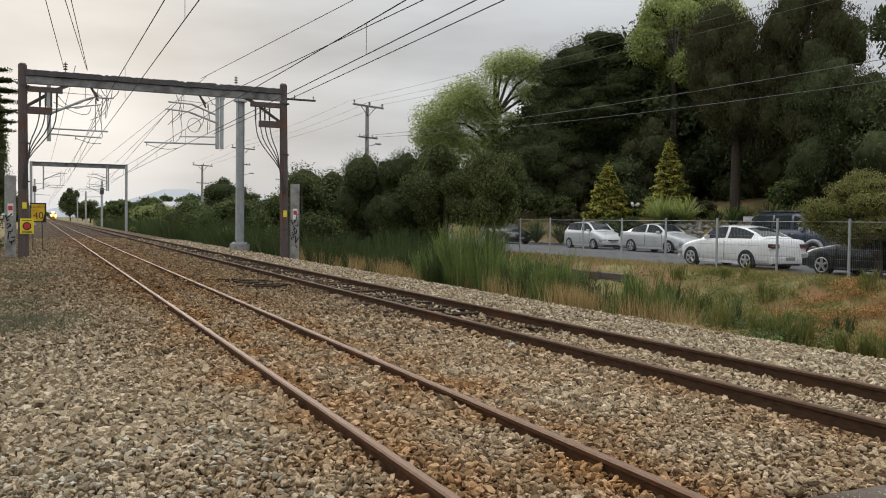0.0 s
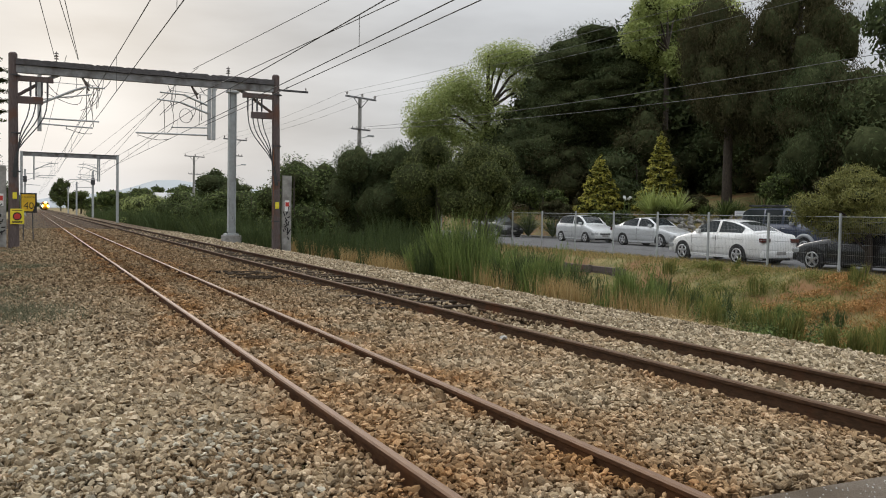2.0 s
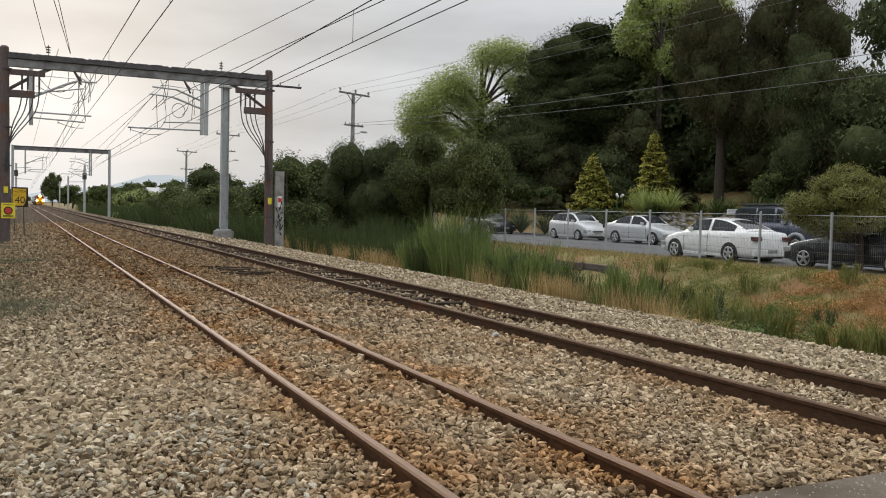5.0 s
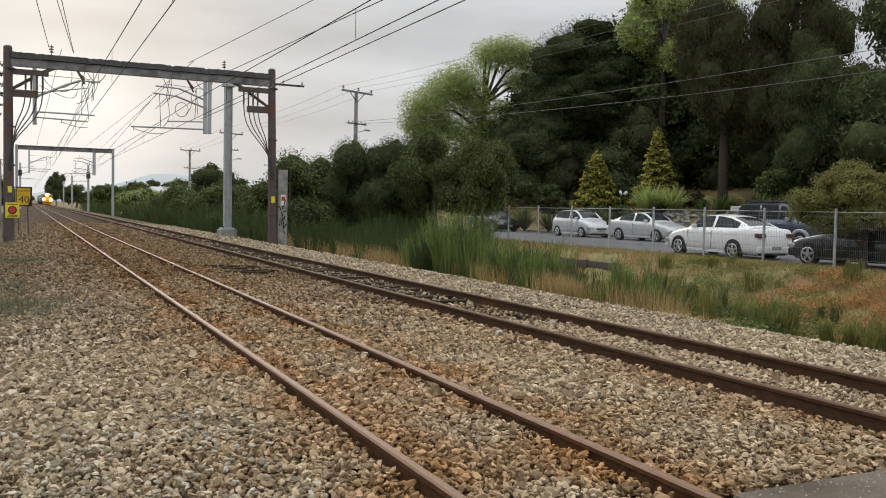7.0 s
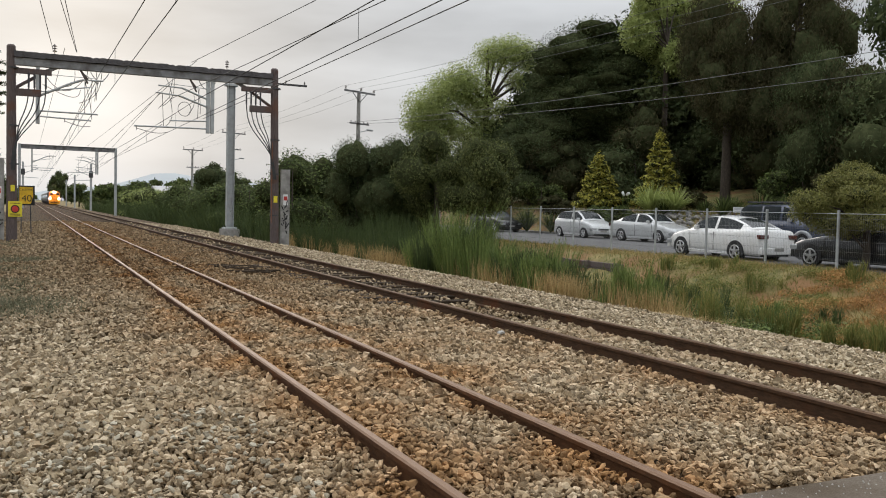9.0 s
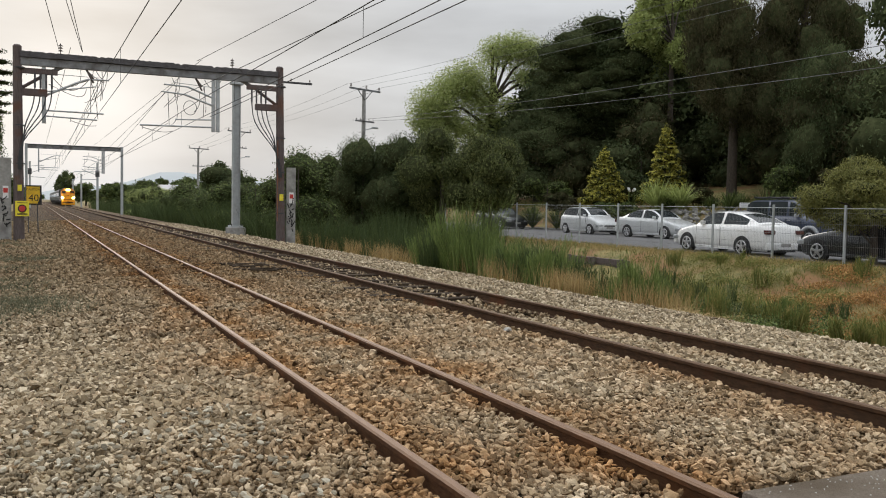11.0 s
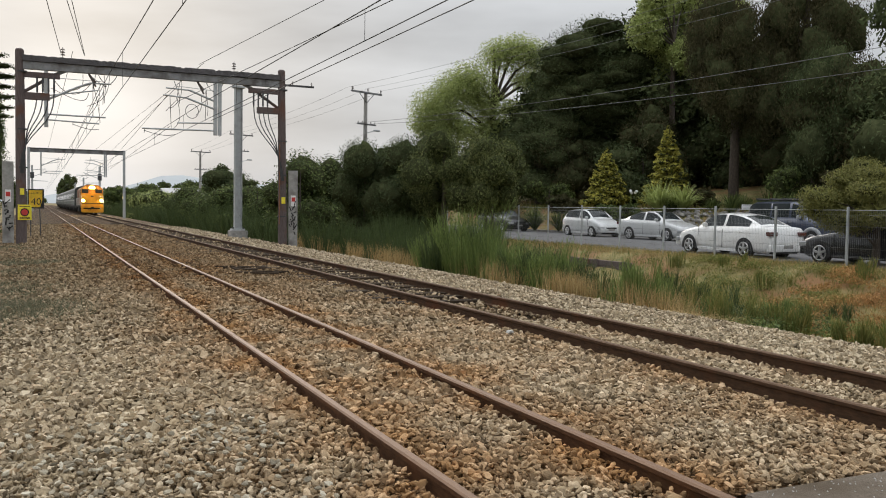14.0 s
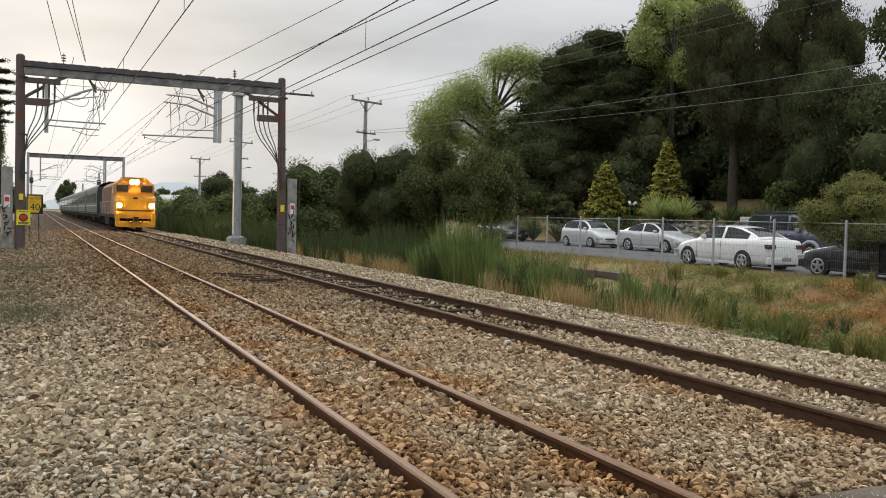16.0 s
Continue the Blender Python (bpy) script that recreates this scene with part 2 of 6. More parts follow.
M["leaf_light"] = mat("light_green_foliage", [(0.182, 0.215, 0.065), (0.312, 0.364, 0.117), (0.455, 0.507, 0.195)], 0.65, scale=0.6, island=0.55, spec=0.3, transl=0.4)
M["leaf_gold"] = mat("golden_conifer_foliage", [(0.11, 0.115, 0.02), (0.27, 0.25, 0.04), (0.46, 0.42, 0.085)], 0.7, scale=1.4, island=0.5, spec=0.2, transl=0.25)
M["broom_dark"] = mat("dark_green_broom_stems", [(0.0328, 0.0508, 0.0164), (0.0615, 0.0886, 0.0279), (0.102, 0.131, 0.0451)], 0.75, scale=1.0, island=0.6, spec=0.25, transl=0.15)
M["leaf_hedge"] = mat("dull_hedge_foliage", [(0.0435, 0.0553, 0.0184), (0.0872, 0.104, 0.0335), (0.154, 0.167, 0.0569)], 0.75, scale=0.6, island=0.5, spec=0.12, transl=0.15)
# dark colour paints the shade inside the crowns onto their opaque cores
M["core_shade"] = mat("painted_inner_crown_shade", [(0.026, 0.032, 0.014), (0.045, 0.052, 0.024), (0.07, 0.076, 0.036)], 0.95, scale=3.0, bump=0.8, bscale=9, spec=0.0)
M["bank_weed"] = mat("olive_bank_weeds", [(0.0798, 0.109, 0.029), (0.167, 0.181, 0.0522), (0.319, 0.261, 0.0899)], 0.85, scale=1.0, island=0.6, spec=0.15, transl=0.2)
M["leaf_olive"] = mat("olive_feathery_foliage", [(0.075, 0.08, 0.022), (0.16, 0.16, 0.044), (0.27, 0.26, 0.085)], 0.7, scale=1.0, island=0.55, spec=0.2, transl=0.25)
M["broom"] = mat("green_broom_stems", [(0.075, 0.11, 0.028), (0.14, 0.19, 0.048), (0.22, 0.27, 0.085)], 0.7, scale=1.0, island=0.6, spec=0.3, transl=0.2)
M["grey_weed"] = mat("dusty_grey_green_weeds", [(0.075, 0.08, 0.045), (0.125, 0.125, 0.075), (0.19, 0.18, 0.12)], 0.9, scale=1.5, island=0.5, spec=0.1, transl=0.15)
M["straw"] = mat("dry_straw_grass", [(0.22, 0.14, 0.055), (0.38, 0.27, 0.12), (0.52, 0.40, 0.20)], 0.85, scale=0.8, island=0.6, spec=0.2, transl=0.3)
M["grass"] = mat("mixed_bank_grass", [(0.078, 0.111, 0.0286), (0.169, 0.169, 0.0546), (0.338, 0.26, 0.0975)], 0.85, scale=0.45, island=0.4, spec=0.2, transl=0.25)
M["orange_grass"] = mat("rusty_dead_grass", [(0.22, 0.115, 0.04), (0.38, 0.20, 0.075), (0.50, 0.31, 0.13)], 0.9, scale=0.9, island=0.5, spec=0.1, transl=0.2)
M["bark"] = mat("rough_bark", [(0.035, 0.028, 0.022), (0.09, 0.072, 0.056)], 0.95, scale=7, stretch=(4, 4, 0.7), bump=0.8, bscale=20)
M["glass"] = mat("tinted_window_glass", [(0.02, 0.025, 0.026), (0.03, 0.035, 0.037)], 0.06, scale=2, spec=0.2)
M["tyre"] = mat("black_tyre_rubber", [(0.014, 0.014, 0.014), (0.03, 0.03, 0.03)], 0.8, scale=30)
M["alloy"] = mat("silver_alloy", [(0.5, 0.5, 0.51), (0.6, 0.6, 0.61)], 0.3, 0.85, scale=8)
M["chrome_lamp"] = mat("clear_lamp_lens", [(0.4, 0.42, 0.43), (0.62, 0.63, 0.64)], 0.15, 0.4, scale=40, spec=0.8)
M["red_lamp"] = mat("dark_red_lamp_lens", [(0.05, 0.012, 0.012), (0.11, 0.02, 0.018)], 0.15, scale=20, spec=0.8)
M["car_white"] = mat("white_car_paint", [(0.72, 0.72, 0.71), (0.78, 0.78, 0.77)], 0.3, scale=1.2, coat=0.8, stain=(0.68, 0.67, 0.65), sscale=2.5)
M["car_silver"] = mat("silver_car_paint", [(0.54, 0.55, 0.55), (0.62, 0.63, 0.63)], 0.3, 0.15, scale=1.2, coat=0.7)
M["car_navy"] = mat("navy_car_paint", [(0.035, 0.045, 0.075), (0.055, 0.065, 0.10)], 0.35, 0.2, scale=1.5, coat=0.7)
M["car_grey"] = mat("grey_trim_paint", [(0.26, 0.27, 0.28), (0.34, 0.35, 0.36)], 0.5, scale=2)
M["car_black"] = mat("black_car_paint", [(0.012, 0.013, 0.014), (0.022, 0.023, 0.025)], 0.3, scale=1.5, coat=0.8)
M["trim"] = mat("black_plastic_trim", [(0.02, 0.02, 0.021), (0.035, 0.035, 0.036)], 0.65, scale=20)
M["loco"] = mat("orange_locomotive_paint", [(0.62, 0.28, 0.015), (0.75, 0.37, 0.025)], 0.45, scale=2, stain=(0.42, 0.20, 0.03), sscale=1.3, slo=0.52, shi=0.75)
M["loco_red"] = mat("rust_red_locomotive_paint", [(0.17, 0.065, 0.028), (0.26, 0.10, 0.042)], 0.5, scale=2, stain=(0.13, 0.06, 0.03), sscale=1.5)
# the nose orange again, darkened to paint the shade over the cab
M["loco_cab"] = mat("shaded_orange_cab_paint", [(0.42, 0.19, 0.03), (0.54, 0.25, 0.04)], 0.5, scale=2, stain=(0.30, 0.14, 0.04), sscale=1.5)
M["coach"] = mat("dull_green_coach_paint", [(0.03, 0.04, 0.037), (0.05, 0.062, 0.057)], 0.45, scale=1.5, stain=(0.09, 0.085, 0.07), sscale=0.8)
M["coach_roof"] = mat("grey_coach_roof", [(0.17, 0.17, 0.165), (0.25, 0.25, 0.24)], 0.4, 0.3, scale=1)
M["stripe"] = mat("cream_stripe", [(0.42, 0.42, 0.38), (0.5, 0.5, 0.46)], 0.5, scale=3)
M["under"] = mat("grimy_running_gear", [(0.02, 0.018, 0.016), (0.05, 0.043, 0.037)], 0.85, 0.2, scale=8, bump=0.3)
M["lamp_on"] = mat("lit_headlamp", [(1.0, 0.66, 0.26), (1.0, 0.70, 0.30)], 0.3, glow=900.0)
# pale blue-grey paints the distance haze into the hills' own colour
M["hill"] = mat("hillside_painted_haze", [(0.36, 0.39, 0.40), (0.43, 0.45, 0.46)], 1.0, scale=0.01, spec=0.0)
M["wall_white"] = mat("white_weatherboard", [(0.55, 0.56, 0.56), (0.68, 0.69, 0.69)], 0.7, scale=2)
M["roof_grey"] = mat("grey_iron_roof", [(0.22, 0.23, 0.24), (0.30, 0.31, 0.32)], 0.6, scale=2)
M["rock"] = mat("grey_retaining_stone", [(0.13, 0.125, 0.115), (0.24, 0.23, 0.21), (0.34, 0.32, 0.29)], 0.9, scale=5, obj=0.6, bump=0.6, bscale=25)

# ---- mesh tools ----


def np_mesh(name, verts, faces, smooth=False):
    me = bpy.data.meshes.new(name)
    verts, faces = np.asarray(verts, np.float32), np.asarray(faces, np.int32)
    n, k = faces.shape
    me.vertices.add(len(verts))
    me.vertices.foreach_set("co", verts.ravel())
    me.loops.add(n * k)
    me.loops.foreach_set("vertex_index", faces.ravel())
    me.polygons.add(n)
    me.polygons.foreach_set("loop_start", np.arange(0, n * k, k, dtype=np.int32))
    me.polygons.foreach_set("loop_total", np.full(n, k, np.int32))
    me.polygons.foreach_set("use_smooth", np.full(n, smooth))
    me.update(calc_edges=True)
    return me


def part(name, data, material, parent=None, label="", at=None):
    """Links a bmesh or mesh as one object under a thing or part."""
    if isinstance(data, bmesh.types.BMesh):
        me = bpy.data.meshes.new(name)
        data.to_mesh(me)
        data.free()
    else:
        me = data
    if material and not me.materials:
        me.materials.append(material)
    ob = new(name, me)
    if parent:
        ob.parent = parent
    if at is not None:
        ob.matrix_basis = at
    if label:
        ob["label"] = label
    return ob


def thing(name, m, label, category, group="", kind=""):
    ob = new(name)
    ob.empty_display_size = 0.1
    ob.matrix_basis = m
    return tagged(ob, label, category, group, kind)


def box(bm, lo, hi, bevel=0.0, m=None):
    """An axis-aligned box, bevelled, added to bm."""
    r = bmesh.ops.create_cube(bm, size=1.0)
    vs = r["verts"]
    lo, hi = Vector(lo), Vector(hi)
    for v in vs:
        v.co = Vector([(lo[i] + hi[i]) / 2 + v.co[i] * (hi[i] - lo[i]) for i in range(3)])
    if bevel:
        es = list({e for v in vs for e in v.link_edges})
        r = bmesh.ops.bevel(bm, geom=es, offset=bevel, segments=2, affect="EDGES", profile=0.6)
        vs = list({v for f in r["faces"] for v in f.verts} | {v for v in vs if v.is_valid})
    if m is not None:
        bmesh.ops.transform(bm, matrix=m, verts=vs)
    return bm


def B(lo, hi, bevel=0.0, m=None):
    return box(bmesh.new(), lo, hi, bevel, m)


def rod(bm, a, b, r0, r1=None, seg=8):
    """A tapered bar from a to b."""
    a, b = Vector(a), Vector(b)
    d = b - a
    res = bmesh.ops.create_cone(bm, cap_ends=True, segments=seg, radius1=r0, radius2=r0 if r1 is None else r1, depth=d.length)
    m = Matrix.Translation((a + b) / 2) @ d.to_track_quat("Z", "Y").to_matrix().to_4x4()
    bmesh.ops.transform(bm, matrix=m, verts=res["verts"])
    return bm


def rods(pairs, r, seg=8):
    bm = bmesh.new()
    for p in pairs:
        rod(bm, p[0], p[1], p[2] if len(p) > 2 else r, seg=seg)
    return bm


def tube(points, r, seg=5):
    """A tube along points; r may be a list of radii."""
    pts = [Vector(p) for p in points]
    rad = r if isinstance(r, (list, tuple)) else [r] * len(pts)
    vs, fs = [], []
    for i, p in enumerate(pts):
        d = (pts[min(i + 1, len(pts) - 1)] - pts[max(i - 1, 0)]).normalized()
        side = d.cross(Vector((0, 0, 1)))
        side = side.normalized() if side.length > 1e-4 else Vector((1, 0, 0))
        up = side.cross(d)
        for k in range(seg):
            a = 2 * math.pi * k / seg
            vs.append(p + rad[i] * (math.cos(a) * side + math.sin(a) * up))
    for i in range(len(pts) - 1):
        for k in range(seg):
            fs.append((i * seg + k, i * seg + (k + 1) % seg, (i + 1) * seg + (k + 1) % seg, (i + 1) * seg + k))
    return np_mesh("tube", [tuple(v) for v in vs], fs, True)


def sag(a, b, drop, n=14):
    a, b = Vector(a), Vector(b)
    return [a.lerp(b, i / n) - Vector((0, 0, 4 * drop * (i / n) * (1 - i / n))) for i in range(n + 1)]


def text_mesh(body, size):
    cu = bpy.data.curves.new("writing", "FONT")
    cu.body, cu.size, cu.align_x, cu.align_y, cu.extrude = body, size, "CENTER", "CENTER", 0.002
    ob = bpy.data.objects.new("writing", cu)
    scene.collection.objects.link(ob)
    me = bpy.data.meshes.new_from_object(ob.evaluated_get(bpy.context.evaluated_depsgraph_get()))
    bpy.data.objects.remove(ob)
    return me


FACE = pose(0, 0, 0, 90, 0, 0)   # lettering upright, read from -y
rng = np.random.default_rng(7)


def merge(meshes):
    vs, fs, o = [], [], 0
    for v, f in meshes:
        vs.append(v)
        fs.append(np.asarray(f) + o)
        o += len(v)
    return np.concatenate(vs), np.concatenate(fs)


# ---- ground ----
GX = [-400, -40, -9, -4, -2.5, -0.5, 1.4, 1.85, 3.0, 3.6, 4.6, 5.2, 6.6, 8.3, 9.2, 10.6, 11.6, 13.0, 15.0, 16.7, 18.0, 19.6, 20.2, 30.4, 31.2, 33.2, 37, 46, 60, 90, 200]
GZ = [-0.3, -0.3, -0.25, -0.25, -0.25, -0.17, -0.09, -0.058, -0.058, -0.09, -0.115, -0.118, -0.118, -0.2, -0.25, -0.58, -0.95, -1.15, -1.12, -0.60, -0.09, -0.04, -0.10, -0.06, 0.25, 1.35, 1.7, 3.2, 5.5, 6.5, 6.5]


def ground_z(x, y=0.0):
    """Height of the ground across the line: formation, ditch, bank, road, garden slope."""
    return np.interp(x, GX, GZ)


def build_ground():
    xs = np.concatenate([[-2500, -900], np.array(GX[:2]), np.linspace(-30, 64, 190), [75, 90, 140, 200, 900, 2500]])
    ys = np.concatenate([[-2500, -600, -150, -60], np.linspace(-30, 70, 160), np.linspace(73, 200, 40), [260, 340, 450, 700, 1200, 2500]])
    X, Y = np.meshgrid(xs, ys)
    Z = ground_z(X) + 0.0
    rough = np.array([[noise.noise(Vector((x * 0.9, y * 0.9, 3.1))) for x in xs] for y in ys]) * 0.07
    form = (X > -2.7) & (X < 11.0)
    road = (X > 19.9) & (X < 30.9)
    Z = Z + np.where(form | road, 0, rough) - np.where(form, 0.10, 0) - np.where(road, 0.06, 0)
    far = np.clip((np.hypot(X, Y) - 250) / 300, 0, 1)
    Z = Z * (1 - far) - 0.3 * far
    v = np.stack([X.ravel(), Y.ravel(), Z.ravel()], 1)
    nx = len(xs)
    i = np.arange(len(ys) - 1)[:, None] * nx + np.arange(nx - 1)[None, :]
    f = np.stack([i, i + 1, i + 1 + nx, i + nx], -1).reshape(-1, 4)
    tagged(part("ground", np_mesh("ground", v, f, True), M["ground"]), "uneven grassy ground with dry and rusty patches", "ground", kind="structure")
    # ballast bed
    xs = np.linspace(-2.6, 10.8, 90)
    ys = np.concatenate([np.arange(-6, 40, 0.16), np.arange(40, 130, 1.0), np.arange(130, 520, 10)])
    X, Y = np.meshgrid(xs, ys)
    Z = ground_z(X) + rng.normal(0, 0.012, X.shape) * (Y < 40) - np.interp(Y, [10, 20, 40], [0.085, 0.05, 0.02])
    v = np.stack([X.ravel(), Y.ravel(), Z.ravel()], 1)
    nx = len(xs)
    i = np.arange(len(ys) - 1)[:, None] * nx + np.arange(nx - 1)[None, :]
    f = np.stack([i, i + 1, i + 1 + nx, i + nx], -1).reshape(-1, 4)
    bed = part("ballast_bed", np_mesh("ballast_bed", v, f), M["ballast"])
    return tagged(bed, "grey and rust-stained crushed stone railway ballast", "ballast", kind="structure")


ballast_bed = build_ground()


def build_road():
    xs = np.array([20.05, 22, 25, 28, 30.4])
    ys = np.linspace(-60, 160, 60)
    X, Y = np.meshgrid(xs, ys)
    Z = np.interp(X, [20, 25, 30.4], [-0.10, -0.04, -0.07])
    v = np.stack([X.ravel(), Y.ravel(), Z.ravel()], 1)
    i = np.arange(len(ys) - 1)[:, None] * 5 + np.arange(4)[None, :]
    f = np.stack([i, i + 1, i + 6, i + 5], -1).reshape(-1, 4)
    tagged(part("road", np_mesh("road", v, f), M["asphalt"]), "grey asphalt road beside the railway", "road", kind="structure")
    kerb = B((30.4, -60, -0.3), (30.62, 160, 0.06), 0.02)
    tagged(part("kerb", kerb, M["concrete"]), "low concrete kerb along the road", "kerb", kind="structure")
    bm = B((3.20, -1.5, -0.30), (5.18, 3.27, -0.045), 0.03)
    pth = tagged(part("crossing_path", bm, M["path"]), "worn asphalt crossing path with white chips", "path", kind="structure")
    vs, fs = [], []
    for k in range(70):
        x, y = 3.25 + rng.random() * 1.8, 3.24 - abs(rng.normal(0, 0.22))
        s = 0.002 + rng.random() * 0.0025
        vs += [(x - s, y - s, -0.044), (x + s, y - s, -0.044), (x + s, y + s, -0.044), (x - s, y + s, -0.044), (x, y, -0.038)]
        o = 5 * k
        fs += [(o, o + 1, o + 4), (o + 1, o + 2, o + 4), (o + 2, o + 3, o + 4), (o + 3, o, o + 4)]
    tagged(part("paint_chips", np_mesh("chips", vs, fs), M["fleck"], pth), kind="stuff")


build_road()

# ---- tracks ----
RAIL = [(-0.062, -0.160), (0.062, -0.160), (0.062, -0.148), (0.012, -0.132), (0.009, -0.048), (0.029, -0.036), (0.030, -0.011), (0.021, 0.0),
        (-0.021, 0.0), (-0.030, -0.011), (-0.029, -0.036), (-0.009, -0.048), (-0.012, -0.132), (-0.062, -0.148)]
TRACK_X = (1.848 + 0.5685, 5.338 + 0.5685)


def rail_mesh(head, web):
    ys = [-8.0, 15, 40, 100, 200, 520]
    vs = [(x, y, z) for y in ys for x, z in RAIL]
    n = len(RAIL)
    fs = [(i * n + k, i * n + (k + 1) % n, (i + 1) * n + (k + 1) % n, (i + 1) * n + k) for i in range(len(ys) - 1) for k in range(n)]
    me = np_mesh("rail", vs, fs)
    me.materials.append(M[web])
    me.materials.append(M[head])
    me.polygons.foreach_set("material_index", np.array([1 if i % n in (6, 7, 8) else 0 for i in range(len(fs))], np.int32))
    return me


def build_tracks():
    for k, (x, m, lab) in enumerate(((TRACK_X[0], "rail_worn", "railway track with worn reddish steel rails half sunk in ballast"),
                                     (TRACK_X[1], "rail_rust", "railway track with dark rusty rails on timber sleepers"))):
        tr = thing("railway_track", pose(x, 0, 0), lab, "railway track", "railway tracks", "structure")
        me = rail_mesh(m, "rail_web_dark" if k else "rail_web")
        for s in (-0.5685, 0.5685):
            part("rail", me, None, tr, at=pose(s, 0, 0))
        sl = B((-1.05, -0.11, -0.15), (1.05, 0.11, 0.0), 0.012)
        me = bpy.data.meshes.new("sleeper")
        sl.to_mesh(me)
        sl.free()
        for i in range(110):
            y = -2 + i * 0.66
            dz = -0.158 + ((0.052 if y > 12 else -0.04) if k else (0.075 if 19 < y < 34 else -0.02)) + rng.normal(0, 0.006)
            part("sleeper", me, M["sleeper"], tr, at=pose(rng.normal(0, 0.03), y + rng.normal(0, 0.03), dz, 0, 0, rng.normal(0, 1.0)))


build_tracks()

# ---- overhead line structures ----
GY1, GY2 = 35.7, 100.0


def insulator(bm, p, h=0.22, r=0.05):
    x, y, z = p
    rod(bm, (x, y, z), (x, y, z + h), 0.015, seg=6)
    for k in range(3):
        rod(bm, (x, y, z + h * (0.25 + 0.25 * k)), (x, y, z + h * (0.36 + 0.25 * k)), r, r * 0.55, seg=8)
    return bm


def ragged_timber(x0, x1, z0, z1):
    """A long weathered timber with split, uneven edges."""
    r = np.random.default_rng(17)
    n = 90
    xs = np.linspace(x0, x1, n)
    lo = z0 + np.abs(r.normal(0, 0.012, n))
    top = z1 - np.abs(r.normal(0, 0.012, n)) - 0.035 * (r.random(n) < 0.05)
    vs = []
    for x, a, b in zip(xs, lo, top):
        vs += [(x, -0.17 + r.normal(0, 0.008), a), (x, 0.17, a), (x, 0.15, b), (x, -0.15 + r.normal(0, 0.012), b)]
    fs = [(4 * i + k, 4 * i + (k + 1) % 4, 4 * i + 4 + (k + 1) % 4, 4 * i + 4 + k) for i in range(n - 1) for k in range(4)]
    fs += [(0, 3, 2, 1), (4 * n - 4, 4 * n - 3, 4 * n - 2, 4 * n - 1)]
    return np_mesh("ragged_timber", vs, fs)


